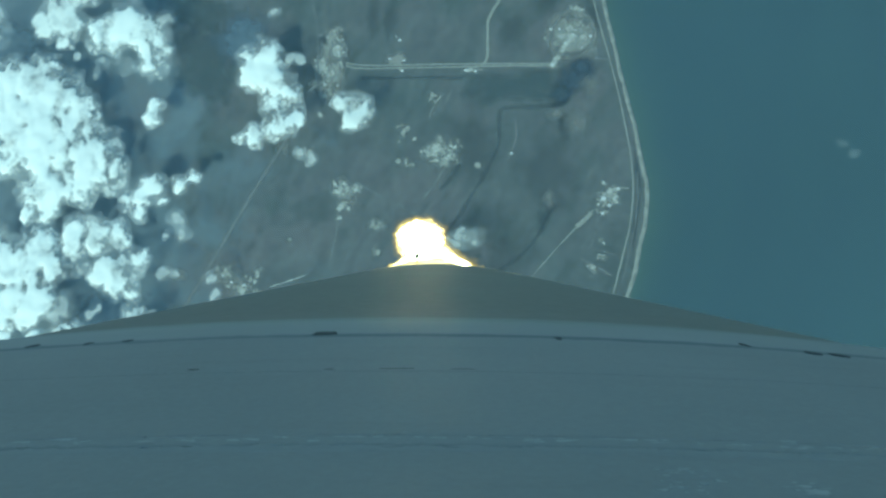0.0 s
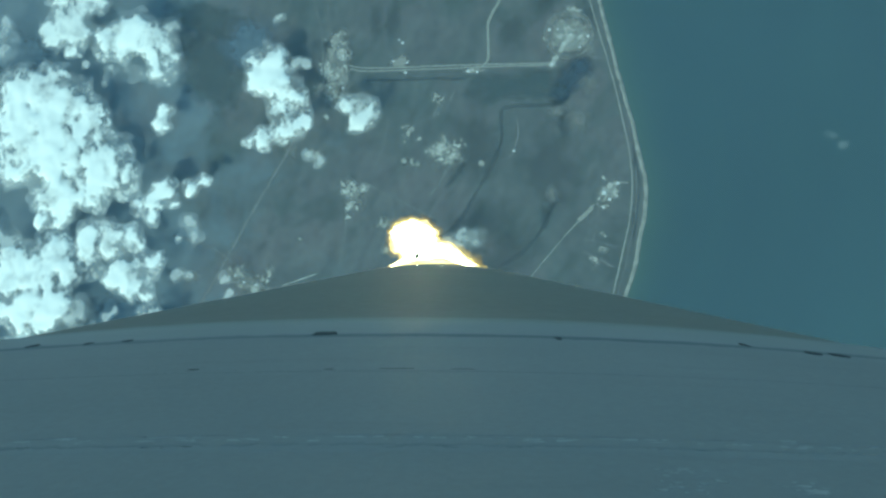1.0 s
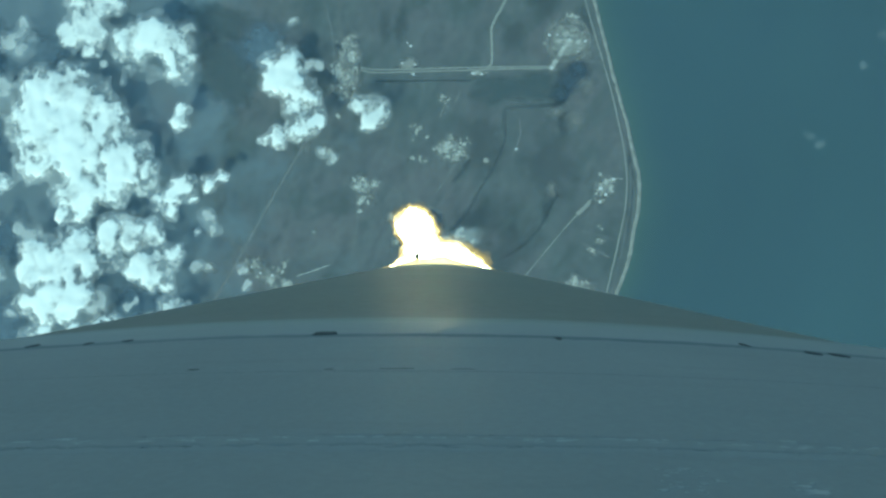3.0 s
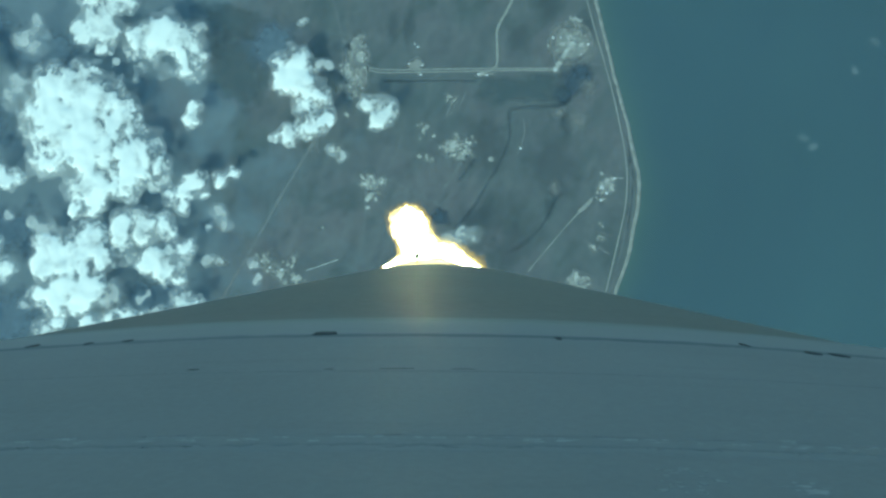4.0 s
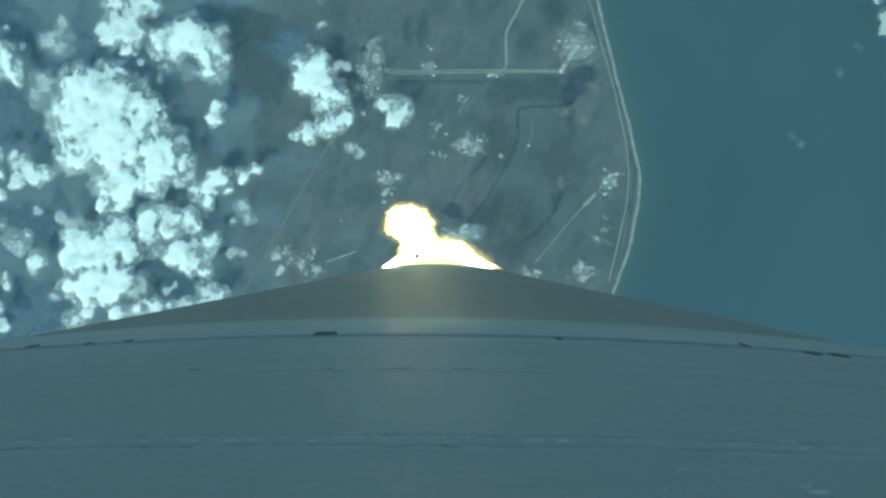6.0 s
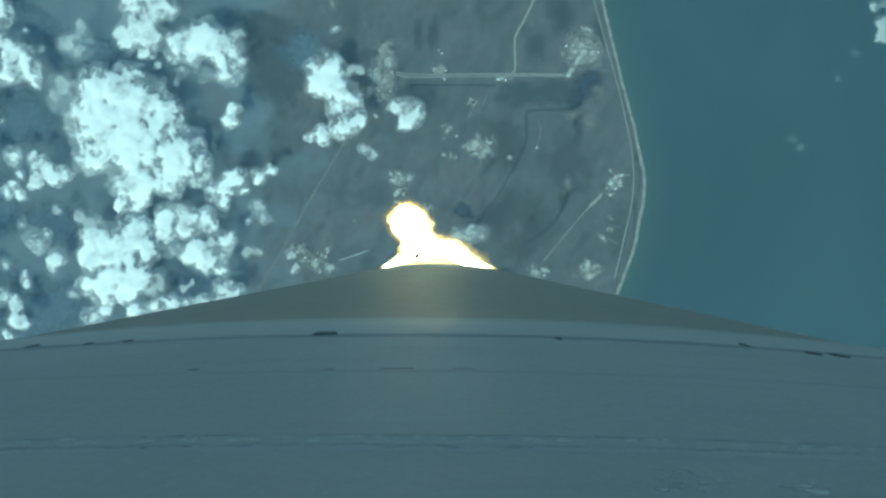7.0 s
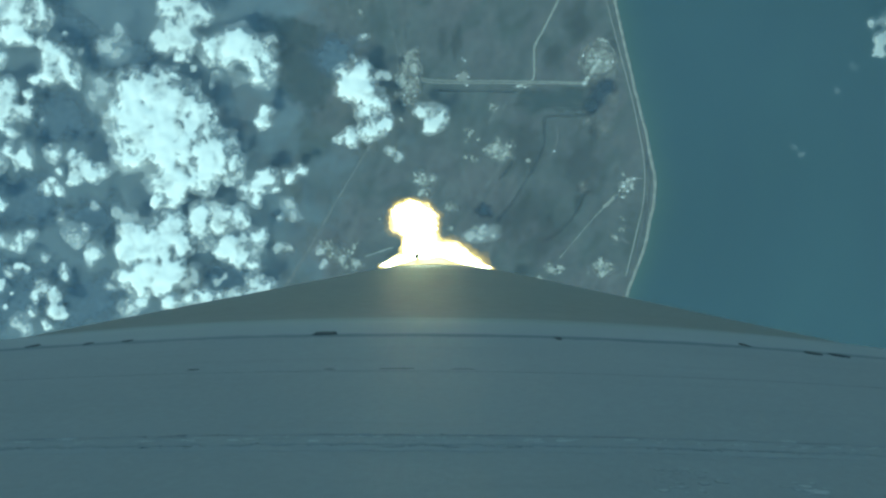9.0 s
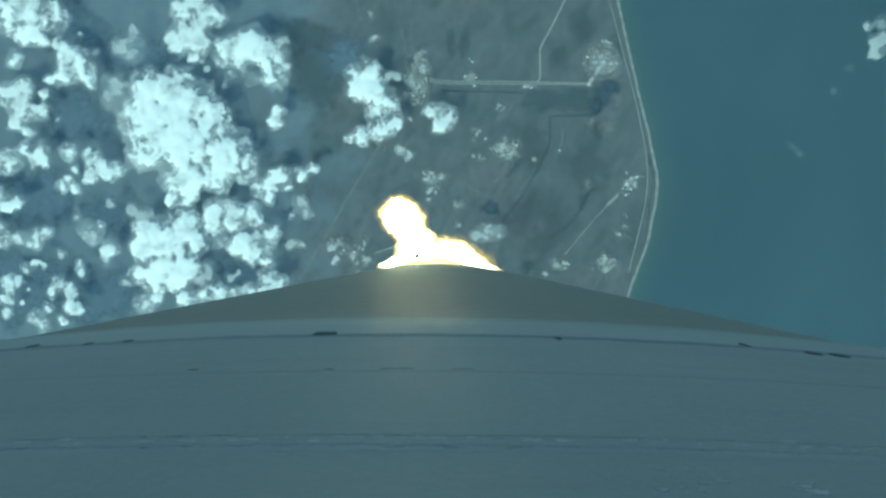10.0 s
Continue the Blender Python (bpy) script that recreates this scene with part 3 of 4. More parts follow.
def ring(name, x, y, r0, r1, mat, z, label):
    verts, faces, cover = [], [], []
    n = 72
    z = stacked(z)
    for i in range(n):
        a = math.tau * i / n
        k = 1 + 0.04 * noise.noise(Vector((math.cos(a) * 2, math.sin(a) * 2, x)))
        for r, c in ((r0, 0.5), ((r0 + r1) / 2, 1.3), (r1, 0.5)):
            verts.append((x + r * k * math.cos(a), y + r * k * math.sin(a), z))
            cover.append(c)
    for i in range(n):
        for k in range(2):
            a, b = i * 3 + k, (i + 1) % n * 3 + k
            faces.append((a, a + 1, b + 1, b))
    return tagged(mesh_object(name, verts, faces, mat, attr=("cover", cover)), label, "perimeter road", kind="structure")


ring("perimeter_road", 14.5, 297.2, 22.0, 29.0, FAINT_SOIL, 0.5, "pale worn ring road round a launch pad")
ring("perimeter_road", -256.5, 292.7, 7.6, 12.0, TRACK, 0.5, "pale worn ring road round a launch pad")


def launch_building(x, y, sx, sy, h, turn, label):
    """A small flat-roofed block with a parapet."""
    base = new("launch_building")
    base.matrix_basis = pose(x, y, 0, 0, 0, turn)
    bm = bmesh.new()
    bmesh.ops.create_cube(bm, size=1, matrix=Matrix.Translation((0, 0, h / 2)) @ Matrix.Diagonal((sx, sy, h, 1)))
    part("wall", bm, WALL, base)
    bm = bmesh.new()
    bmesh.ops.create_cube(bm, size=1, matrix=Matrix.Translation((0, 0, h + 0.15)) @ Matrix.Diagonal((sx * 1.04, sy * 1.04, 0.3, 1)))
    top = [fc for fc in bm.faces if fc.normal.z > 0.9]
    bmesh.ops.inset_region(bm, faces=top, thickness=min(sx, sy) * 0.1, depth=-0.12)
    part("roof", bm, ROOF, base, "white flat roof with a low parapet")
    return tagged(base, label, "building", "launch site buildings")


launch_building(-8.7, 304.5, 3.2, 2.7, 1.5, -20, "small white flat-roofed launch site building on bare ground")
launch_building(35.0, 294.1, 2.7, 2.7, 1.1, 17, "small white flat-roofed launch site building on bare ground")
launch_building(-182.8, 302.1, 3.2, 2.1, 1.1, 11, "small white flat-roofed launch site building on bare ground")
launch_building(-186.9, 306.4, 1.6, 1.6, 1.1, 8, "small white flat-roofed launch site building on bare ground")
launch_building(-7.2, 263.4, 3.7, 2.7, 1.1, 5, "small white flat-roofed launch site building on bare ground")
launch_building(-105.2, 262.5, 3.7, 2.1, 1.1, 2, "small white flat-roofed launch site building on bare ground")
launch_building(-94.1, 260.7, 2.7, 2.1, 1.1, -1, "small white flat-roofed launch site building on bare ground")
launch_building(-54.1, 164.6, 2.7, 2.1, 1.1, -4, "small white flat-roofed launch site building on bare ground")
launch_building(46.5, 111.2, 4.3, 3.7, 1.9, -7, "small white flat-roofed launch site building on bare ground")
launch_building(52.4, 103.6, 3.2, 2.7, 1.5, -10, "small white flat-roofed launch site building on bare ground")
launch_building(45.0, 95.0, 2.7, 2.1, 1.1, -13, "small white flat-roofed launch site building on bare ground")
launch_building(62.4, 122.0, 2.7, 2.1, 1.1, -16, "small white flat-roofed launch site building on bare ground")
launch_building(15.7, 297.2, 2.1, 2.1, 1.1, -19, "small white flat-roofed launch site building on bare ground")
launch_building(-256.5, 291.3, 2.1, 2.1, 0.8, 18, "small white flat-roofed launch site building on bare ground")
launch_building(-263.5, 299.9, 2.1, 2.1, 1.1, 15, "small white flat-roofed launch site building on bare ground")
launch_building(-248.1, 286.8, 2.1, 2.1, 1.1, 12, "small white flat-roofed launch site building on bare ground")
launch_building(-180.0, 265.6, 2.7, 2.1, 1.1, 9, "small white flat-roofed launch site building on bare ground")
launch_building(-194.9, 280.5, 2.7, 1.6, 1.1, 6, "small white flat-roofed launch site building on bare ground")
launch_building(-178.0, 277.6, 2.7, 1.6, 1.1, 3, "small white flat-roofed launch site building on bare ground")
launch_building(6.8, 287.3, 2.1, 2.1, 1.1, 0, "small white flat-roofed launch site building on bare ground")
launch_building(25.5, 281.7, 2.1, 1.6, 1.1, -3, "small white flat-roofed launch site building on bare ground")
launch_building(0.8, 304.6, 2.1, 1.6, 1.1, -6, "small white flat-roofed launch site building on bare ground")
launch_building(-273.4, 254.0, 2.1, 2.1, 1.1, -9, "small white flat-roofed launch site building on bare ground")
launch_building(-257.4, 251.9, 2.1, 2.1, 1.1, -12, "small white flat-roofed launch site building on bare ground")
launch_building(-385.4, 21.0, 2.7, 2.1, 1.1, -15, "small white flat-roofed launch site building on bare ground")
launch_building(-396.2, 29.1, 2.1, 1.6, 1.1, -18, "small white flat-roofed launch site building on bare ground")
launch_building(-369.7, 17.6, 3.2, 2.1, 1.1, 19, "small white flat-roofed launch site building on bare ground")


# ---- clouds ----
def pieces(quads):
    """The connected fields of a set of grid squares."""
    root = {q: q for q in quads}

    def find(q):
        while root[q] != q:
            root[q] = root[root[q]]
            q = root[q]
        return q

    for i, j in quads:
        for other in ((i + 1, j), (i, j + 1)):
            if other in root:
                root[find((i, j))] = find(other)
    heaps = {}
    for q in quads:
        heaps.setdefault(find(q), []).append(q)
    return list(heaps.values())


def rim_of(quads):
    """The outer edges of a field of grid squares."""
    rim = {}
    for i, j in quads:
        ids = (i, j), (i + 1, j), (i + 1, j + 1), (i, j + 1)
        for k in range(4):
            edge = ids[k], ids[(k + 1) % 4]
            if edge[::-1] in rim:
                del rim[edge[::-1]]
            else:
                rim[edge] = True
    return rim


def cloud(puffs, label, mat=None, base=22.0, cell=1.0, lift=0.6, group="cumulus clouds"):
    """A heap of cloud: a flat base under a billowing top that thins out to shreds at its rim."""
    x0, x1 = min(p[0] - p[2] * 1.6 for p in puffs) - 5, max(p[0] + p[2] * 1.6 for p in puffs) + 5
    y0, y1 = min(p[1] - p[2] * 1.6 for p in puffs) - 5, max(p[1] + p[2] * 1.6 for p in puffs) + 5
    nx, ny = int((x1 - x0) / cell) + 2, int((y1 - y0) / cell) + 2
    gx, gy = np.meshgrid(x0 + np.arange(nx) * cell, y0 + np.arange(ny) * cell)
    wx, wy = gx.copy(), gy.copy()
    for j in range(ny):
        for i in range(nx):
            p = Vector((gx[j, i], gy[j, i], 0))
            for s, q in ((0.05, 4.5), (0.13, 2.6), (0.34, 1.0)):
                v = noise.noise_vector(p * s + Vector((0, 0, s * 90)))
                wx[j, i] += v.x * q
                wy[j, i] += v.y * q
    bare, swell = np.ones_like(gx), np.zeros_like(gx)
    for px, py, pr in puffs:
        k = np.clip(1 - ((wx - px) ** 2 + (wy - py) ** 2) / (pr * 1.5) ** 2, 0, 1)
        bare = bare * (1 - 0.97 * k ** 1.1)
        swell = np.maximum(swell, pr * np.sqrt(k))
    heap = 1 - bare
    heights, covers = np.zeros_like(gx), np.zeros_like(gx)
    for j in range(ny):
        for i in range(nx):
            if heap[j, i] <= 0.02:
                continue
            p = Vector((wx[j, i], wy[j, i], 11.0))
            big = 0.5 + 0.9 * noise.noise(p * 0.04)
            mid = 0.5 + 0.9 * noise.noise(p * 0.095)
            low = 0.5 + 0.9 * noise.noise(p * 0.21)
            tiny = 0.5 + 0.9 * noise.noise(p * 0.45)
            shred = 0.5 * (low - 0.5) + 0.38 * (tiny - 0.5)
            d = heap[j, i] * 1.2 - 0.17 + 0.46 * (big - 0.5) + 0.36 * (mid - 0.5) + (1.12 - heap[j, i]) * shred
            cell_way = noise.voronoi(p * 0.055)[0][0]
            knob = noise.voronoi(p * 0.12)[0][0]
            dome = 1 - min(1.0, cell_way * cell_way * 1.6) + 0.16 * (1 - min(1.0, knob * knob * 1.6))
            solid = max(0.0, min(1.0, d * 1.18))
            gap = max(0.0, min(1.0, 0.74 + 1.5 * noise.noise(p * 0.05 + Vector((0, 0, 40)))))
            veil = 0.36 * max(0.0, min(1.0, heap[j, i] * 2.6 - 0.15 + 0.8 * (mid - 0.5)))
            covers[j, i] = max(veil, 1.34 * (1 - math.sqrt(1 - 0.92 * solid ** 2.2)) * (0.58 + 0.42 * gap))
            heights[j, i] = 0.1 + solid * (0.5 + lift * (0.24 * swell[j, i] + 2.6 * dome * min(1.0, swell[j, i] / 12)))
    for _ in range(16):
        heights[1:-1, 1:-1] = 0.4 * heights[1:-1, 1:-1] + 0.15 * (heights[:-2, 1:-1] + heights[2:, 1:-1] + heights[1:-1, :-2] + heights[1:-1, 2:])
    slope_y, slope_x = np.gradient(heights, cell)
    alive = covers > 0.012
    quads = [(i, j) for j in range(ny - 1) for i in range(nx - 1) if alive[j, i] and alive[j, i + 1] and alive[j + 1, i] and alive[j + 1, i + 1]]
    made = []
    for heap in pieces(quads):
        if len(heap) < 12:
            continue
        thin = {q for q in heap if covers[q[1], q[0]] <= 0.36}
        for piece in pieces([q for q in heap if q not in thin]):
            if len(piece) < 30:
                thin.update(piece)
        for piece in pieces([q for q in heap if q in thin]):
            if len(piece) < 16:
                thin.difference_update(piece)
        bodies = sorted(pieces([q for q in heap if q not in thin]), key=len, reverse=True)
        veils = pieces([q for q in heap if q in thin])
        named = [("cloud" if k == 0 else "billow", p) for k, p in enumerate(bodies)] + [("veil" if bodies or k else "cloud", p) for k, p in enumerate(veils)]
        whole = None
        edges = rim_of(heap)
        for name, quads_of in named:
            index, verts, normals, cover, faces = {}, [], [], [], []
            for i, j in quads_of:
                for a, b in ((i, j), (i + 1, j), (i + 1, j + 1), (i, j + 1)):
                    if (a, b) not in index:
                        index[a, b] = len(verts)
                        x, y, h, u, v = gx[b, a], gy[b, a], heights[b, a], slope_x[b, a], slope_y[b, a]
                        verts += [(x, y, base + h), (x, y, base - 0.35 * h)]
                        normals += [Vector((-u, -v, 1)).normalized(), Vector((-0.35 * u, -0.35 * v, -1)).normalized()]
                        cover += [covers[b, a], 0.45 * covers[b, a]]
                ids = [index[q] for q in ((i, j), (i + 1, j), (i + 1, j + 1), (i, j + 1))]
                faces.append(tuple(ids))
                faces.append(tuple(k + 1 for k in reversed(ids)))
            walls = [e for e in edges if e[0] in index and e[1] in index] or list(rim_of(quads_of))[:1]
            for p, q in walls:
                if p in index and q in index:
                    a, b = index[p], index[q]
                    faces.append((b, a, a + 1, b + 1))
            ob = mesh_object(name, verts, faces, mat or CLOUD, True, ("cover", cover))
            ob.data.normals_split_custom_set_from_vertices(normals)
            if whole is None:
                whole = tagged(ob, label, "cloud", group)
            else:
                ob.parent = whole
                tagged(ob, "thin torn veil round the cloud's rim" if name == "veil" else "")
        made.append(whole)
    return made


BIG = "broad heaped white cumulus cloud with a ragged rim"
SMALL = "small white cumulus puff casting a shadow on scrub"
THIN = "thin torn shred of pale cloud"
cloud([(-665.3, 262.2, 33.7), (-679.2, 220.4, 30.3), (-680.5, 175.7, 25.3), (-626.7, 273.8, 23.6), (-610.6, 239.8, 37.9), (-637.3, 198.3, 43.8), (-577.1, 226.2, 27.0), (-595.5, 171.9, 43.8), (-548.8, 170.8, 30.3), (-529.9, 149.3, 20.2), (-622.1, 132.1, 28.6), (-566.9, 124.9, 15.2), (-614.1, 109.2, 13.5), (-639.9, 101.3, 7.6)], BIG)
cloud([(-720.4, 276.3, 16.9), (-725.2, 255.4, 15.2), (-708.8, 229.6, 11.8), (-693.4, 326.1, 16.9), (-714.5, 335.1, 13.5), (-688.4, 351.2, 11.8)], THIN, WISP)
cloud([(-673.5, 53.9, 25.3), (-632.8, 46.3, 33.7), (-650.8, 12.8, 37.1), (-615.2, 69.5, 16.9), (-603.2, 37.1, 16.9), (-684.5, 30.4, 16.9), (-694.1, -7.5, 12.6), (-668.8, -20.7, 16.9), (-617.2, -4.9, 18.5), (-634.8, -25.6, 12.6)], BIG)
cloud([(-587.4, -5.5, 15.2), (-600.6, -22.1, 11.8), (-711.5, -19.8, 8.4), (-683.2, 76.9, 15.2), (-699.9, 90.1, 8.4)], THIN, WISP)
cloud([(-576.4, 88.9, 14.2), (-574.4, 67.7, 16.0), (-568.3, 40.6, 11.3)], SMALL)
cloud([(-540.1, 77.9, 17.9), (-518.0, 81.6, 15.1), (-547.3, 65.4, 11.3), (-511.4, 70.5, 9.4)], SMALL)
cloud([(-559.1, 97.8, 8.4), (-544.8, 96.6, 8.4)], THIN, WISP)
cloud([(-531.0, 35.5, 20.8), (-512.7, 22.5, 17.9), (-496.9, 44.9, 16.0), (-548.3, 27.5, 9.4), (-497.9, 6.0, 8.5)], SMALL)
cloud([(-498.4, -15.9, 12.3), (-477.5, -27.3, 11.3), (-524.4, -36.5, 11.3), (-545.8, -40.3, 9.4), (-571.3, -41.4, 15.1), (-592.5, -39.3, 13.2), (-622.7, -48.8, 12.3), (-499.1, -41.2, 13.2)], SMALL)
cloud([(-553.6, -14.7, 5.9), (-542.4, -9.9, 5.1)], THIN, WISP)
cloud([(-510.3, 115.2, 10.4), (-488.1, 122.2, 14.2), (-474.2, 137.0, 13.2), (-493.8, 100.4, 8.5), (-465.4, 116.6, 6.6)], SMALL)
cloud([(-441.3, 134.5, 10.4), (-425.0, 145.1, 7.5)], SMALL)
cloud([(-549.1, 322.1, 18.9), (-514.9, 333.8, 22.6), (-489.9, 320.4, 20.8), (-528.1, 314.8, 17.0), (-478.1, 286.6, 18.9), (-469.1, 307.3, 13.2)], SMALL)
cloud([(-464.1, 334.9, 11.8), (-545.7, 288.5, 7.6), (-512.0, 279.1, 8.4), (-524.5, 292.0, 6.7), (-587.5, 310.6, 5.9), (-581.9, 296.1, 5.1), (-554.6, 276.1, 6.7)], THIN, WISP)
cloud([(-594.1, 382.1, 21.9), (-568.8, 377.2, 16.9), (-607.6, 353.1, 18.5), (-591.0, 338.3, 18.5), (-625.2, 332.6, 12.6), (-633.2, 349.6, 10.1), (-616.8, 389.4, 15.2), (-600.2, 315.1, 8.4)], THIN, THIN_HEAP)
cloud([(-475.2, 233.7, 9.4), (-479.9, 216.2, 11.3)], SMALL)
cloud([(-362.6, 286.9, 10.4), (-337.3, 286.2, 18.9), (-356.4, 262.4, 16.0), (-327.1, 253.3, 21.7), (-308.2, 238.6, 13.2), (-332.0, 224.1, 10.4), (-319.9, 202.8, 17.0), (-349.6, 191.1, 13.2), (-370.8, 187.4, 6.6), (-297.0, 212.3, 9.4)], SMALL)
cloud([(-243.9, 226.0, 11.3), (-227.3, 214.7, 17.0), (-236.0, 200.7, 9.4)], SMALL, THIN_HEAP)
cloud([(-870.8, 394.3, 34.0), (-832.4, 393.1, 24.5), (-809.6, 381.6, 18.9), (-842.0, 355.5, 15.1), (-825.2, 344.9, 8.5), (-859.3, 351.8, 11.3)], SMALL)
cloud([(-808.2, 341.9, 9.4), (-791.6, 324.6, 16.0), (-770.6, 309.7, 17.0), (-796.7, 293.5, 16.0), (-762.7, 290.0, 12.3), (-818.3, 287.4, 8.5), (-756.2, 277.3, 7.5)], SMALL)
cloud([(-883.2, 267.9, 15.2), (-861.6, 275.8, 15.2), (-866.6, 246.4, 18.5), (-836.8, 241.4, 12.6), (-871.6, 225.3, 11.8), (-855.0, 208.0, 10.1), (-873.1, 318.4, 11.8), (-827.5, 266.4, 8.4)], THIN, THIN_HEAP)
cloud([(-864.1, 185.4, 8.5), (-841.2, 176.3, 16.0), (-834.9, 162.7, 8.5), (-884.6, 166.4, 17.0)], SMALL)
cloud([(-794.0, 178.6, 12.3)], SMALL)
cloud([(-753.5, 159.0, 16.0), (-735.0, 148.3, 13.2), (-762.7, 140.6, 10.4), (-719.7, 149.7, 8.5), (-765.9, 176.2, 6.6), (-785.4, 153.0, 6.6)], SMALL)
cloud([(-805.0, 126.3, 9.4), (-792.7, 136.2, 7.5), (-784.6, 121.7, 7.5)], SMALL)
cloud([(-879.6, 102.7, 11.3), (-890.0, 96.2, 7.5), (-913.6, 112.0, 20.8)], SMALL)
cloud([(-874.2, 51.6, 9.3), (-846.8, 46.8, 11.8), (-829.3, 59.1, 9.3), (-859.9, 40.3, 5.9)], THIN, THIN_HEAP)
cloud([(-898.4, 48.0, 11.3), (-923.8, 61.2, 22.6)], SMALL)
cloud([(-770.8, 62.0, 11.8), (-759.2, 50.8, 11.0), (-747.6, 64.1, 6.7)], THIN, THIN_HEAP)
cloud([(-783.2, 80.9, 6.7), (-785.3, 96.3, 4.2), (-733.9, 99.2, 6.7)], THIN, WISP)
cloud([(-735.8, 31.6, 12.6), (-743.0, 19.0, 8.4)], THIN, THIN_HEAP)
cloud([(-863.5, 4.6, 9.3), (-847.8, 12.8, 5.9), (-837.7, 6.6, 5.1), (-808.8, 24.7, 5.9)], THIN, THIN_HEAP)
cloud([(-779.5, 0.3, 8.4), (-783.5, 11.4, 5.9)], THIN, THIN_HEAP)
cloud([(-814.5, -21.8, 10.4), (-797.5, -30.7, 10.4), (-823.3, -32.8, 7.5), (-796.4, -52.0, 12.3), (-785.5, -59.0, 8.5), (-810.0, -74.7, 7.5)], SMALL)
cloud([(-852.0, -69.6, 11.8), (-832.6, -55.5, 7.6), (-842.0, -83.4, 9.3)], THIN, THIN_HEAP)
cloud([(-891.7, -16.0, 11.8), (-894.2, -41.5, 11.8), (-894.8, -62.8, 8.4), (-874.4, -14.7, 5.9), (-861.9, -26.8, 4.2), (-870.2, -46.2, 4.2)], THIN, THIN_HEAP)
cloud([(-686.8, -54.2, 12.3), (-667.8, -46.1, 10.4)], SMALL)
cloud([(-444.8, 92.6, 10.1), (-436.7, 77.2, 8.4), (-458.0, 76.0, 5.9)], THIN, WISP)
cloud([(-461.5, 32.2, 8.4), (-446.4, 28.5, 5.1), (-400.0, 24.2, 7.6), (-394.5, 5.5, 5.9)], THIN, WISP)
cloud([(-329.4, 336.9, 6.7), (-305.5, 282.0, 7.6), (-295.5, 277.5, 6.7)], THIN, WISP)
cloud([(-771.1, 351.8, 5.1), (-748.7, 327.6, 5.1), (-807.2, 227.9, 5.1), (-526.7, 203.9, 5.1)], THIN, WISP)
cloud([(415.3, 307.8, 13.5), (408.5, 291.5, 7.6), (420.5, 336.4, 10.1), (399.3, 333.0, 7.6), (439.9, 319.4, 20.2)], THIN, WISP)
cloud([(285.5, 161.8, 5.8), (293.2, 148.8, 5.1)], THIN, FAINT, group="haze over the sea")
cloud([(348.9, 239.5, 5.1), (372.4, 271.4, 6.6)], THIN, FAINT, group="haze over the sea")
cloud([(-295.4, 168.8, 6.7), (-283.0, 162.6, 7.6)], THIN, WISP)
smoke = cloud([(-188.9, 38.9, 7.6), (-180.5, 39.5, 9.3), (-172.0, 40.2, 10.1), (-163.6, 40.8, 10.1), (-155.2, 42.3, 10.1), (-146.7, 43.8, 8.4), (-161.7, 49.2, 6.7)], "pale low puff of launch smoke near the ground", SMOKE, base=18.0, lift=0.4, group="launch smoke")


# ---- the rocket, in the space of its camera: x right, y outward, z forward along the hull ----
AFT = Vector((-0.0077, -0.0108, -1.0)).normalized()
OUT = Vector((math.sin(radians(0.5)), math.cos(radians(0.5)), 0))
OUT = (OUT - AFT * OUT.dot(AFT)).normalized()
SIDE = AFT.cross(OUT)
AXIS = 1.888


def hull(r, angle, z):
    """A place on the hull: radius, degrees round from the camera's side, metres aft of the camera."""
    a = radians(angle)
    return AFT * z - OUT * AXIS + (OUT * math.cos(a) + SIDE * math.sin(a)) * r


def lathe(profile, start=-180.0, end=180.0, n=720, ripple=None):
    """A turned shell from (radius, metres aft)."""
    bm = bmesh.new()
    closed = end - start >= 360
    rows = []
    for r, z in profile:
        row = []
        for i in range(n if closed else n + 1):
            a = start + (end - start) * i / n
            dr, dz = ripple(a, z) if ripple else (0, 0)
            row.append(bm.verts.new(hull(r + dr, a, z + dz)))
        rows.append(row)
    for u, v in zip(rows, rows[1:]):
        for i in range(n):
            k = (i + 1) % len(u)
            fc = bm.faces.new((u[i], u[k], v[k], v[i]))
            fc.smooth = True
    return bm


def cap(r, z):
    bm = bmesh.new()
    ringv = [bm.verts.new(hull(r, i * 2.0, z)) for i in range(180)]
    bm.faces.new(ringv)
    return bm


rocket = tagged(new("rocket"), "grey-white rocket body in flight, seen aft along its hull", "rocket")
upper = part("upper_skin", lathe([(1.8585, -7.0), (1.8585, -1.2), (1.859, -0.02), (1.859, 0.1149)]), PAINT, rocket, "smooth grey-white painted skin")
part("middle_skin", lathe([(1.859, 0.1152), (1.8592, 0.15), (1.859, 0.1867)]), PAINT, rocket)
part("lower_skin", lathe([(1.859, 0.1872), (1.8591, 0.23), (1.859, 0.274)]), PAINT, rocket)
part("rim_band", lathe([(1.8589, 0.274), (1.859, 0.284), (1.8591, 0.32), (1.8589, 0.335)]), BAND, rocket, "paler rounded rim band")
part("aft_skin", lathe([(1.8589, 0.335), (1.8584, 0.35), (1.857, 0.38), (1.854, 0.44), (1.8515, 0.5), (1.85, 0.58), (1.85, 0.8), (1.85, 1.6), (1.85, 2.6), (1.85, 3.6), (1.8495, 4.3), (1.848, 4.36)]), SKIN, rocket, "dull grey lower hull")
part("aft_bulkhead", cap(1.848, 4.36), BLACK, rocket, "dark closing bulkhead")
part("forward_bulkhead", cap(1.8585, -7.0), BLACK, rocket, "dark closing bulkhead")
hairline = part("fine_seam", lathe([(1.859, 0.1867), (1.8588, 0.1868), (1.8588, 0.1871), (1.859, 0.1872)]), SEAL, rocket, "hairline joint")


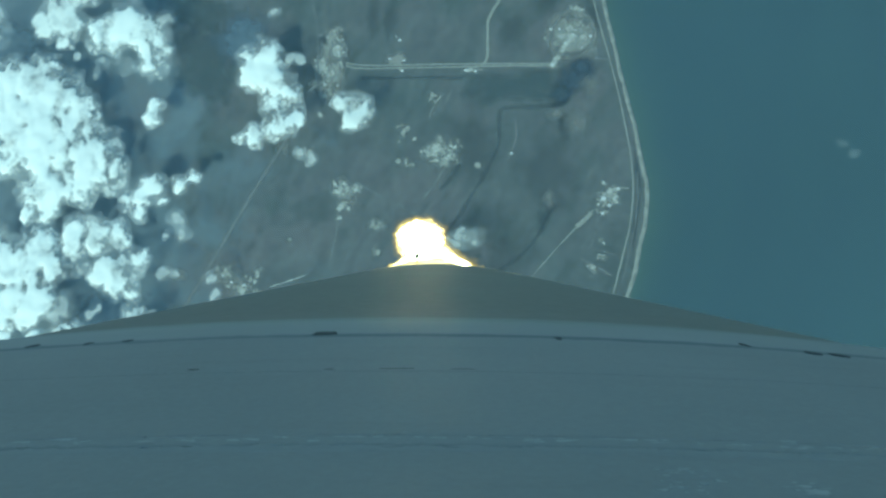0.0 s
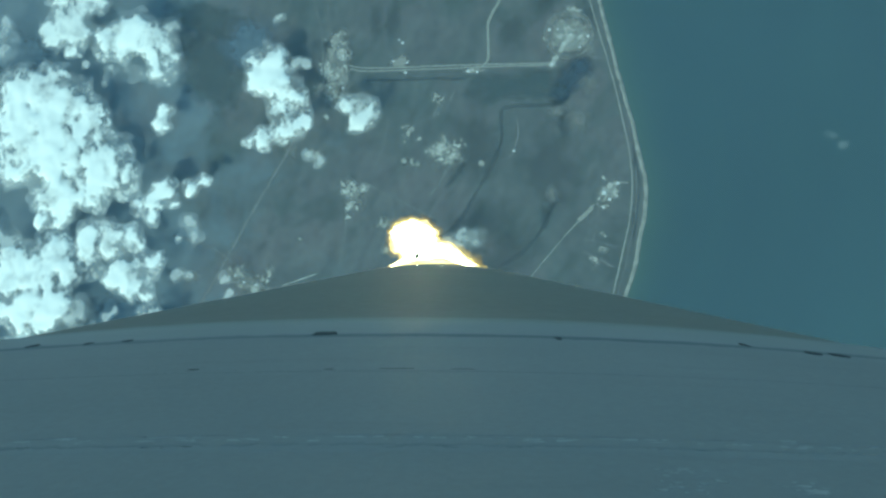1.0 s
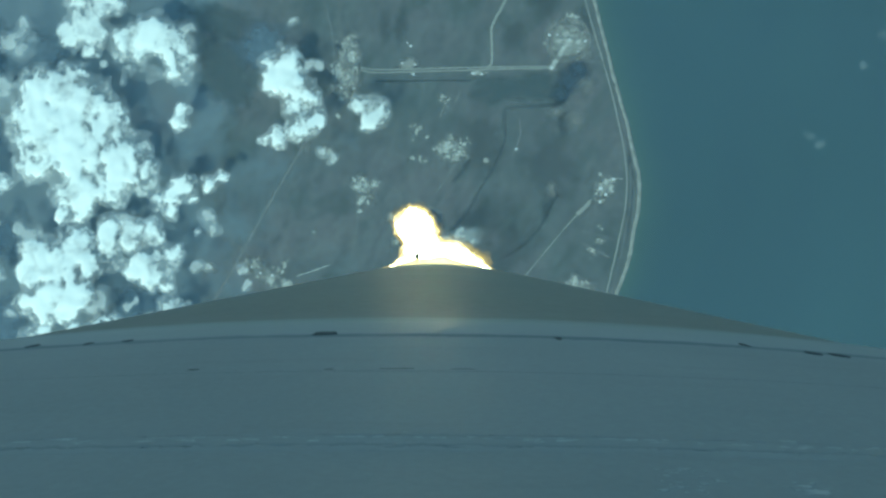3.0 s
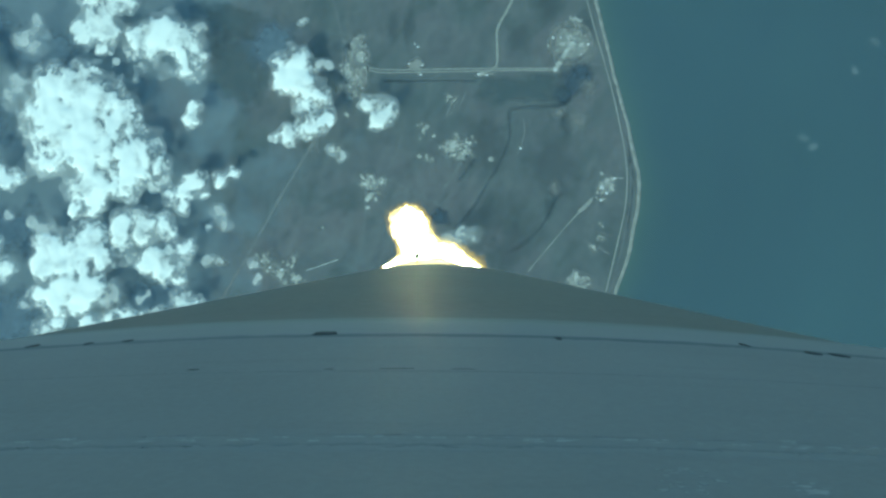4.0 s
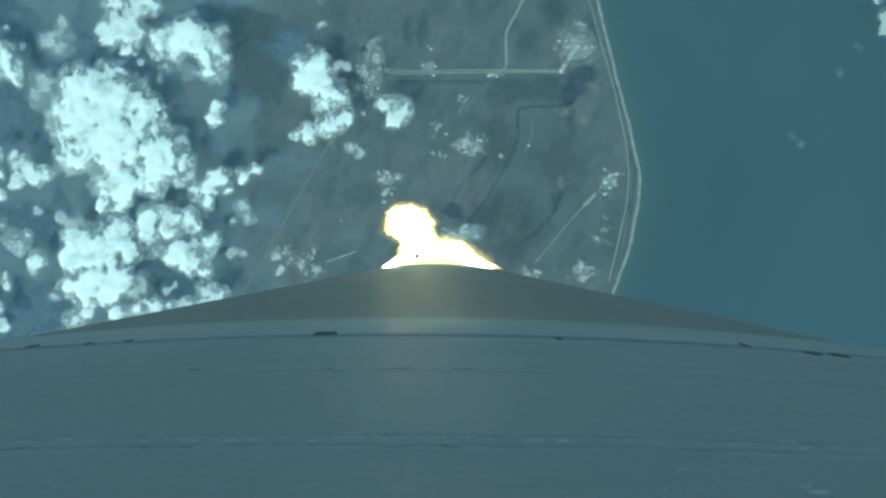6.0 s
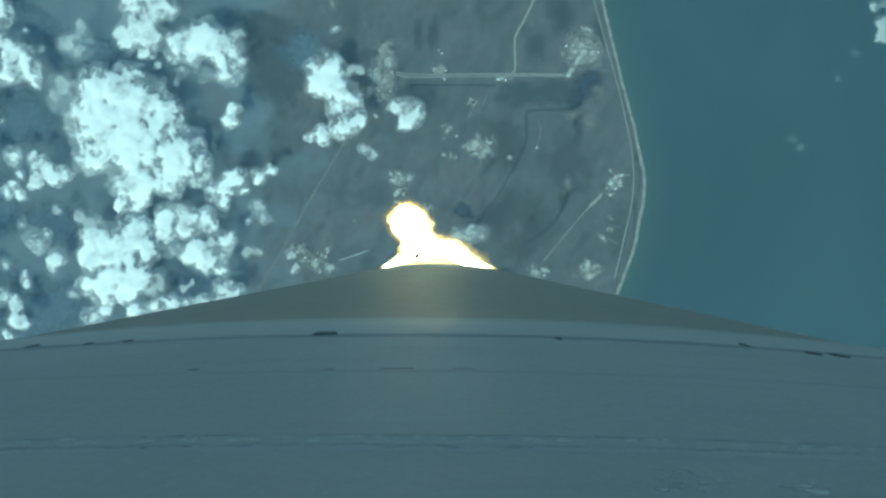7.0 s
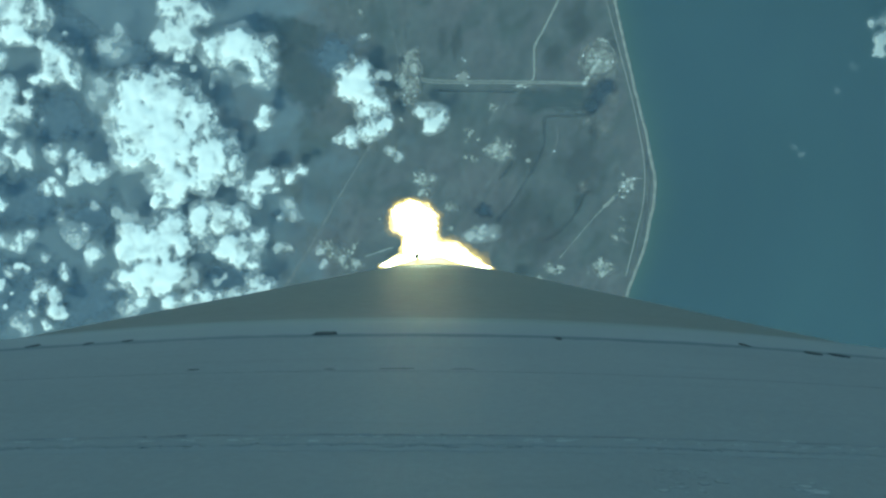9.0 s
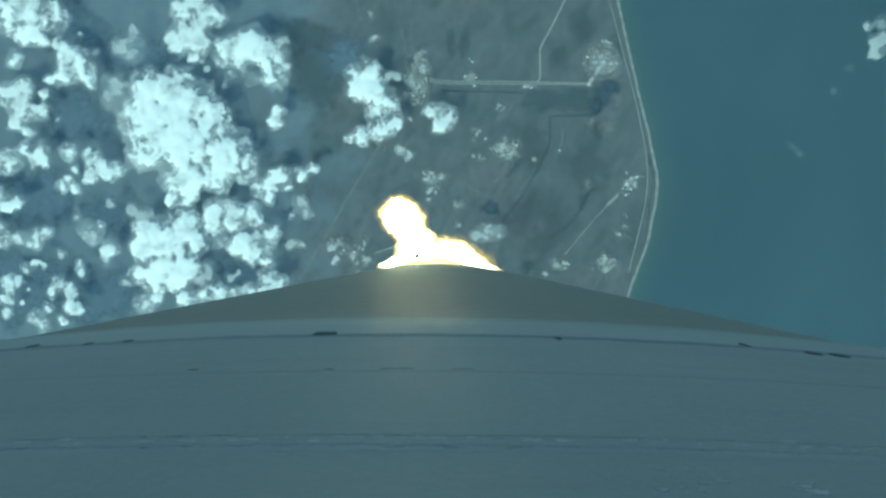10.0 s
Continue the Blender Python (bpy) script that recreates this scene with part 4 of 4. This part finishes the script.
def waver(a, z):
    edge = 1 if z > 0.274 else -1
    return 0, 0.0012 * noise.noise(Vector((a * 0.7, 3, 0))) + 0.0024 * noise.fractal(Vector((a * 2.3, 9 + edge, 0)), 0.7, 2.0, 4)


def crumple(a, z):
    v = Vector((a * 7.0, z * 1400, 0))
    return 0.00016 * noise.noise(v) + 0.00011 * noise.noise(v * 3.1), 0.0007 * noise.noise(v * 0.6)


rim_joint = part("rim_seam", lathe([(1.8588, 0.2675), (1.8592, 0.269), (1.8591, 0.2775), (1.8588, 0.2805)], -40, 40, 1600, waver), SEAL, rocket, "dark smeared sealant over a joint")
tape = lathe([(1.8586, 0.1095)] + [(1.85905, 0.11 + 0.0005 * i) for i in range(18)] + [(1.8586, 0.1195)], -9, 9, 900, crumple)
tape_part = part("joint_tape", tape, TAPE, rocket, "crumpled tape over a joint")


def shadow_edge(a, z):
    side = 1 if z > 0.1138 else -1
    return 0.00002, 0.0011 * noise.fractal(Vector((a * 9.0, side * 4.0, 2)), 0.6, 2.0, 5) + 0.0004 * noise.noise(Vector((a * 1.5, 7, 0)))


# dark-coloured strip that stands in for the shadow at the tape's edge
part("tape_shadow", lathe([(1.8588, 0.1129), (1.85915, 0.1132), (1.85915, 0.1141), (1.8588, 0.1145)], -9, 9, 1800, shadow_edge), TAPE_SHADE, tape_part, "dark strip painted as shadow along the tape's edge")


def frayed(a, z):
    return 0.00001, 0.0005 * noise.fractal(Vector((a * 6.0, 11.0, z * 2000)), 0.6, 2.0, 4)


part("tape_edge", lathe([(1.8588, 0.1196), (1.85912, 0.11975), (1.85912, 0.11995), (1.8588, 0.1201)], -9, 9, 1200, frayed), TAPE, tape_part, "frayed darker edge of the tape")


def dab(angle, z, width, length, height, seed, ragged=0.35):
    """A flat ragged dab of sealant on the skin."""
    bm = bmesh.new()
    top, n = [], 30
    for i in range(n):
        t = math.tau * i / n
        k = 1 + ragged * noise.fractal(Vector((math.cos(t) * 2, math.sin(t) * 2, seed)), 0.8, 2.0, 3)
        da = math.degrees(math.copysign(abs(math.cos(t)) ** 0.5, math.cos(t)) * width / 2 * k / 1.859)
        dz = math.copysign(abs(math.sin(t)) ** 0.6, math.sin(t)) * length / 2 * k
        top.append((da, dz))
    low = [bm.verts.new(hull(1.8572, angle + a, z + b)) for a, b in top]
    high = [bm.verts.new(hull(1.859 + height, angle + a * 0.9, z + b * 0.85)) for a, b in top]
    bm.faces.new(high)
    for i in range(n):
        bm.faces.new((low[i], low[(i + 1) % n], high[(i + 1) % n], high[i]))
    return bm


for angle, z, width, length, height in (
    (-1.30, 0.2783, 0.0094, 0.01303, 0.00042),
    (-1.96, 0.1930, 0.0033, 0.00233, 0.00004),
    (-0.85, 0.1902, 0.0026, 0.00122, 0.00004),
    (-0.31, 0.1910, 0.0088, 0.00079, 0.00004),
    (0.21, 0.1909, 0.0065, 0.00088, 0.00004),
    (-4.72, 0.2795, 0.0021, 0.00939, 0.00042),
    (-3.98, 0.2731, 0.0017, 0.00717, 0.00042),
    (-3.55, 0.2754, 0.0025, 0.00547, 0.00042),
    (3.61, 0.2792, 0.0017, 0.01124, 0.00042),
    (4.22, 0.2662, 0.0045, 0.00852, 0.00042),
    (4.52, 0.2664, 0.0053, 0.00853, 0.00042),
    (1.37, 0.2683, 0.0025, 0.00692, 0.00042),
):
    part("sealant_dab", dab(angle, z, width, length, height, angle), GUM, rim_joint if z > 0.25 else hairline)
for angle, z, width, length in (
    (1.51, 0.0938, 0.00260, 0.00190),
    (1.49, 0.0960, 0.00162, 0.00111),
    (-1.23, 0.1170, 0.00450, 0.00165),
    (-0.98, 0.1167, 0.00269, 0.00131),
    (-1.85, 0.1193, 0.00367, 0.00137),
    (0.94, 0.1177, 0.00362, 0.00166),
    (0.63, 0.1172, 0.00270, 0.00132),
    (0.45, 0.1175, 0.00145, 0.00199),
    (1.79, 0.1205, 0.00204, 0.00175),
    (-0.59, 0.1157, 0.00231, 0.00129),
    (0.89, 0.0928, 0.00143, 0.00103),
):
    part("paint_chip", dab(angle, z, width, length, 0.00005, angle + 5, 1.0), CHIP, tape_part if z > 0.11 else upper)
chips = random.Random(30)
for i in range(30):
    chip = dab(1.04 + 0.13 * chips.uniform(-1, 1), 0.0974 + 0.0062 * chips.uniform(-1, 1), chips.uniform(0.0003, 0.0016), chips.uniform(0.0002, 0.0006), 0.00005, i * 1.7, 1.0)
    part("paint_chip", chip, CHIP, upper)
chips = random.Random(9)
for i in range(9):
    chip = dab(1.52 + 0.11 * chips.uniform(-1, 1), 0.0956 + 0.0033 * chips.uniform(-1, 1), chips.uniform(0.0003, 0.0016), chips.uniform(0.0002, 0.0006), 0.00005, i * 1.7, 1.0)
    part("paint_chip", chip, CHIP, upper)


# flat pale and dark flecks put fold highlights and shade into the colour
folds = random.Random(11)
for i in range(130):
    pale = i % 3 > 0
    angle, z = folds.uniform(-2.4, 2.4), folds.uniform(0.1162, 0.1192) if pale else folds.uniform(0.1122, 0.1146)
    wide = folds.uniform(0.0006, 0.0026) if pale else folds.uniform(0.0008, 0.0036)
    fold = dab(angle, z, wide, folds.uniform(0.0002, 0.0008), 0.00006, i * 3.3, 1.1)
    part("tape_fold_fleck", fold, FOLD_HIGHLIGHT if pale else TAPE_SHADE, tape_part)
# dark blots of sealant squeezed out along the tape
blots = random.Random(21)
for i in range(26):
    part("sealant_blot", dab(blots.uniform(-2.3, 2.3), blots.uniform(0.1128, 0.1146), blots.uniform(0.001, 0.0042), blots.uniform(0.0003, 0.0009), 0.00007, i * 2.1, 0.9), GUM if i % 4 == 0 else SEAL, tape_part)

# a short stub on the aft edge
stub = bmesh.new()
bmesh.ops.create_cube(stub, size=1, matrix=Matrix.Translation(hull(1.893, 0, 4.3) + SIDE * -0.1191) @ Matrix.Diagonal((0.029, 0.037, 0.03, 1)))
bmesh.ops.create_cube(stub, size=1, matrix=Matrix.Translation(hull(1.863, 0, 4.3) + SIDE * -0.1191) @ Matrix.Diagonal((0.004, 0.036, 0.01, 1)))
bmesh.ops.bevel(stub, geom=stub.edges[:], offset=0.001, segments=1, affect="EDGES")
part("probe", stub, BLACK, rocket, "small dark probe on the aft edge")


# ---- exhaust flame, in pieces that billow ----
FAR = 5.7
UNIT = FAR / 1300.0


def lobe(name, rx, ry, rz, mat, seed, rough=0.22, cut=5, thin_left=0.0, thin_right=0.0):
    bm = bmesh.new()
    bmesh.ops.create_icosphere(bm, subdivisions=cut, radius=1)
    core = []
    for v in bm.verts:
        d = v.co.normalized()
        core.append(1 - math.hypot(d.x, d.y))
        k = 1 + rough * noise.fractal(d * 1.5 + Vector((seed, 0, 0)), 0.75, 2.0, 6) + 0.13 * noise.noise(d * 4.5 + Vector((0, seed, 0))) + 0.09 * noise.noise(d * 10.0 + Vector((0, 0, seed)))
        slim = 1 - thin_left * max(0.0, -d.x) - thin_right * max(0.0, d.x)
        v.co = Vector((d.x * rx, d.y * ry * slim, d.z * rz)) * k
    for fc in bm.faces:
        fc.smooth = True
    ob = part(name, bm, mat, flame)
    ob.data.attributes.new("core", "FLOAT", "POINT").data.foreach_set("value", core)
    return ob


flame = tagged(new("exhaust_flame"), "white-hot yellow-edged engine flame behind the rocket", "flame")
head = lobe("flame_head", 34 * UNIT, 43 * UNIT, 0.2, FIRE, 3.0, 0.2)
column = lobe("flame_column", 35 * UNIT, 40 * UNIT, 0.2, FIRE, 5.0, 0.2)
shoulder = lobe("flame_shoulder", 57 * UNIT, 27 * UNIT, 0.2, FIRE, 9.0, 0.22, thin_right=0.35)
tail = lobe("flame_tail", 46 * UNIT, 12 * UNIT, 0.2, FIRE, 13.0, 0.2, thin_right=0.75)
skirt = lobe("flame_skirt", 84 * UNIT, 22 * UNIT, 0.2, GLOW, 17.0, 0.2, thin_left=0.5, thin_right=0.5)
curl = lobe("flame_curl", 13 * UNIT, 13 * UNIT, 0.12, FIRE, 23.0, 0.6)
fray = lobe("flame_fray", 13 * UNIT, 12 * UNIT, 0.12, FIRE, 29.0, 0.6)
# larger faint lobes: the yellow rim plus a stand-in for the glow around it
head_rim = lobe("flame_edge_glow", 44 * UNIT, 54 * UNIT, 0.1, EDGE_GLOW, 3.0, 0.23)
shoulder_rim = lobe("flame_edge_glow", 72 * UNIT, 38 * UNIT, 0.1, EDGE_GLOW, 9.0, 0.24)
tail_rim = lobe("flame_edge_glow", 52 * UNIT, 16 * UNIT, 0.1, EDGE_GLOW, 13.0, 0.2, thin_right=0.6)
flank = lobe("flame_flank", 38 * UNIT, 13 * UNIT, 0.15, FIRE, 37.0, 0.22, thin_left=0.7)
skirt_rim = lobe("flame_edge_glow", 88 * UNIT, 26 * UNIT, 0.1, EDGE_GLOW, 17.0, 0.2, thin_left=0.6, thin_right=0.6)


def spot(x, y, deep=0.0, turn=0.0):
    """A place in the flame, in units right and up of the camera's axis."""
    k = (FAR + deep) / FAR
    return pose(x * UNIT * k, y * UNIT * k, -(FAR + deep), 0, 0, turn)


def motions():
    walk(rocket, PATH)
    walk(flame, PATH)
    # the smoke drifts over the ground, placed to fit the camera's view
    for puff in smoke:
        walk(puff, [(0, pose(55.1, 25.6, 0)), (1, pose(49.3, 20.7, 0)), (2.5, pose(41.5, 15.0, 0)), (4.5, pose(29.5, 10.7, 0)), (5.5, pose(23.7, 6.7, 0)), (7, pose(14.8, 4.5, 0)), (8, pose(10.4, 3.2, 0)), (9, pose(3.0, 3.7, 0)), (10, pose(0.0, 0.0, 0))])
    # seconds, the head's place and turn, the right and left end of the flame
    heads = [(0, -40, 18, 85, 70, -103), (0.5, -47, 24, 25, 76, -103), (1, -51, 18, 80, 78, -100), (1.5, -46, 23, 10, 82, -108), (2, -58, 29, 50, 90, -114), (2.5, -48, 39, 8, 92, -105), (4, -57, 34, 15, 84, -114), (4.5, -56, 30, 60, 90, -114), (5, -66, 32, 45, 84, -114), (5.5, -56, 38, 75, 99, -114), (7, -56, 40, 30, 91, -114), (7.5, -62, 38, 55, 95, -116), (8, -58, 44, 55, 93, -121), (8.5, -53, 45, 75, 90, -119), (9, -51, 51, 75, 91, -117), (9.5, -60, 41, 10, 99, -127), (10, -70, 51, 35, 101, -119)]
    rng = random.Random(4)
    rows = {k: [] for k in range(12)}
    times = [h[0] for h in heads]
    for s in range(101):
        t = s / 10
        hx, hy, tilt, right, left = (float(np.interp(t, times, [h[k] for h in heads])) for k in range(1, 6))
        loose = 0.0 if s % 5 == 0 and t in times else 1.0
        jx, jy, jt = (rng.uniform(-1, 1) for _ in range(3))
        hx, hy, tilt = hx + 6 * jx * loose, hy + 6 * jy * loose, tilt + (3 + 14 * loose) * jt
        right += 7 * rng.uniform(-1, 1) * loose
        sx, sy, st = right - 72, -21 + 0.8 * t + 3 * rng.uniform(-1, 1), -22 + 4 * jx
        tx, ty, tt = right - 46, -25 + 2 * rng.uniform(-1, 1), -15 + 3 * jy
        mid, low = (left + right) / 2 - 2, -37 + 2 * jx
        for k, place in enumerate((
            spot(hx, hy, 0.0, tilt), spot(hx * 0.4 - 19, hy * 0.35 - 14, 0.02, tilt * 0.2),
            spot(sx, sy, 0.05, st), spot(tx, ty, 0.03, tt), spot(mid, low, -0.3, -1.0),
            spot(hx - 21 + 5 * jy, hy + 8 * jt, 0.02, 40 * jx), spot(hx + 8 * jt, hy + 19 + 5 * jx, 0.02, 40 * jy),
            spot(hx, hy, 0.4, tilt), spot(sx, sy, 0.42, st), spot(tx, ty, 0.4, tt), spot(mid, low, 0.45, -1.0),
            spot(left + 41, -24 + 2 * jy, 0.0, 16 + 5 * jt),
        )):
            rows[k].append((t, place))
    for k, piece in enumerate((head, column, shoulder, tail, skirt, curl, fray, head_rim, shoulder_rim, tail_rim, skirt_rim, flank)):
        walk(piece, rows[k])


motions()
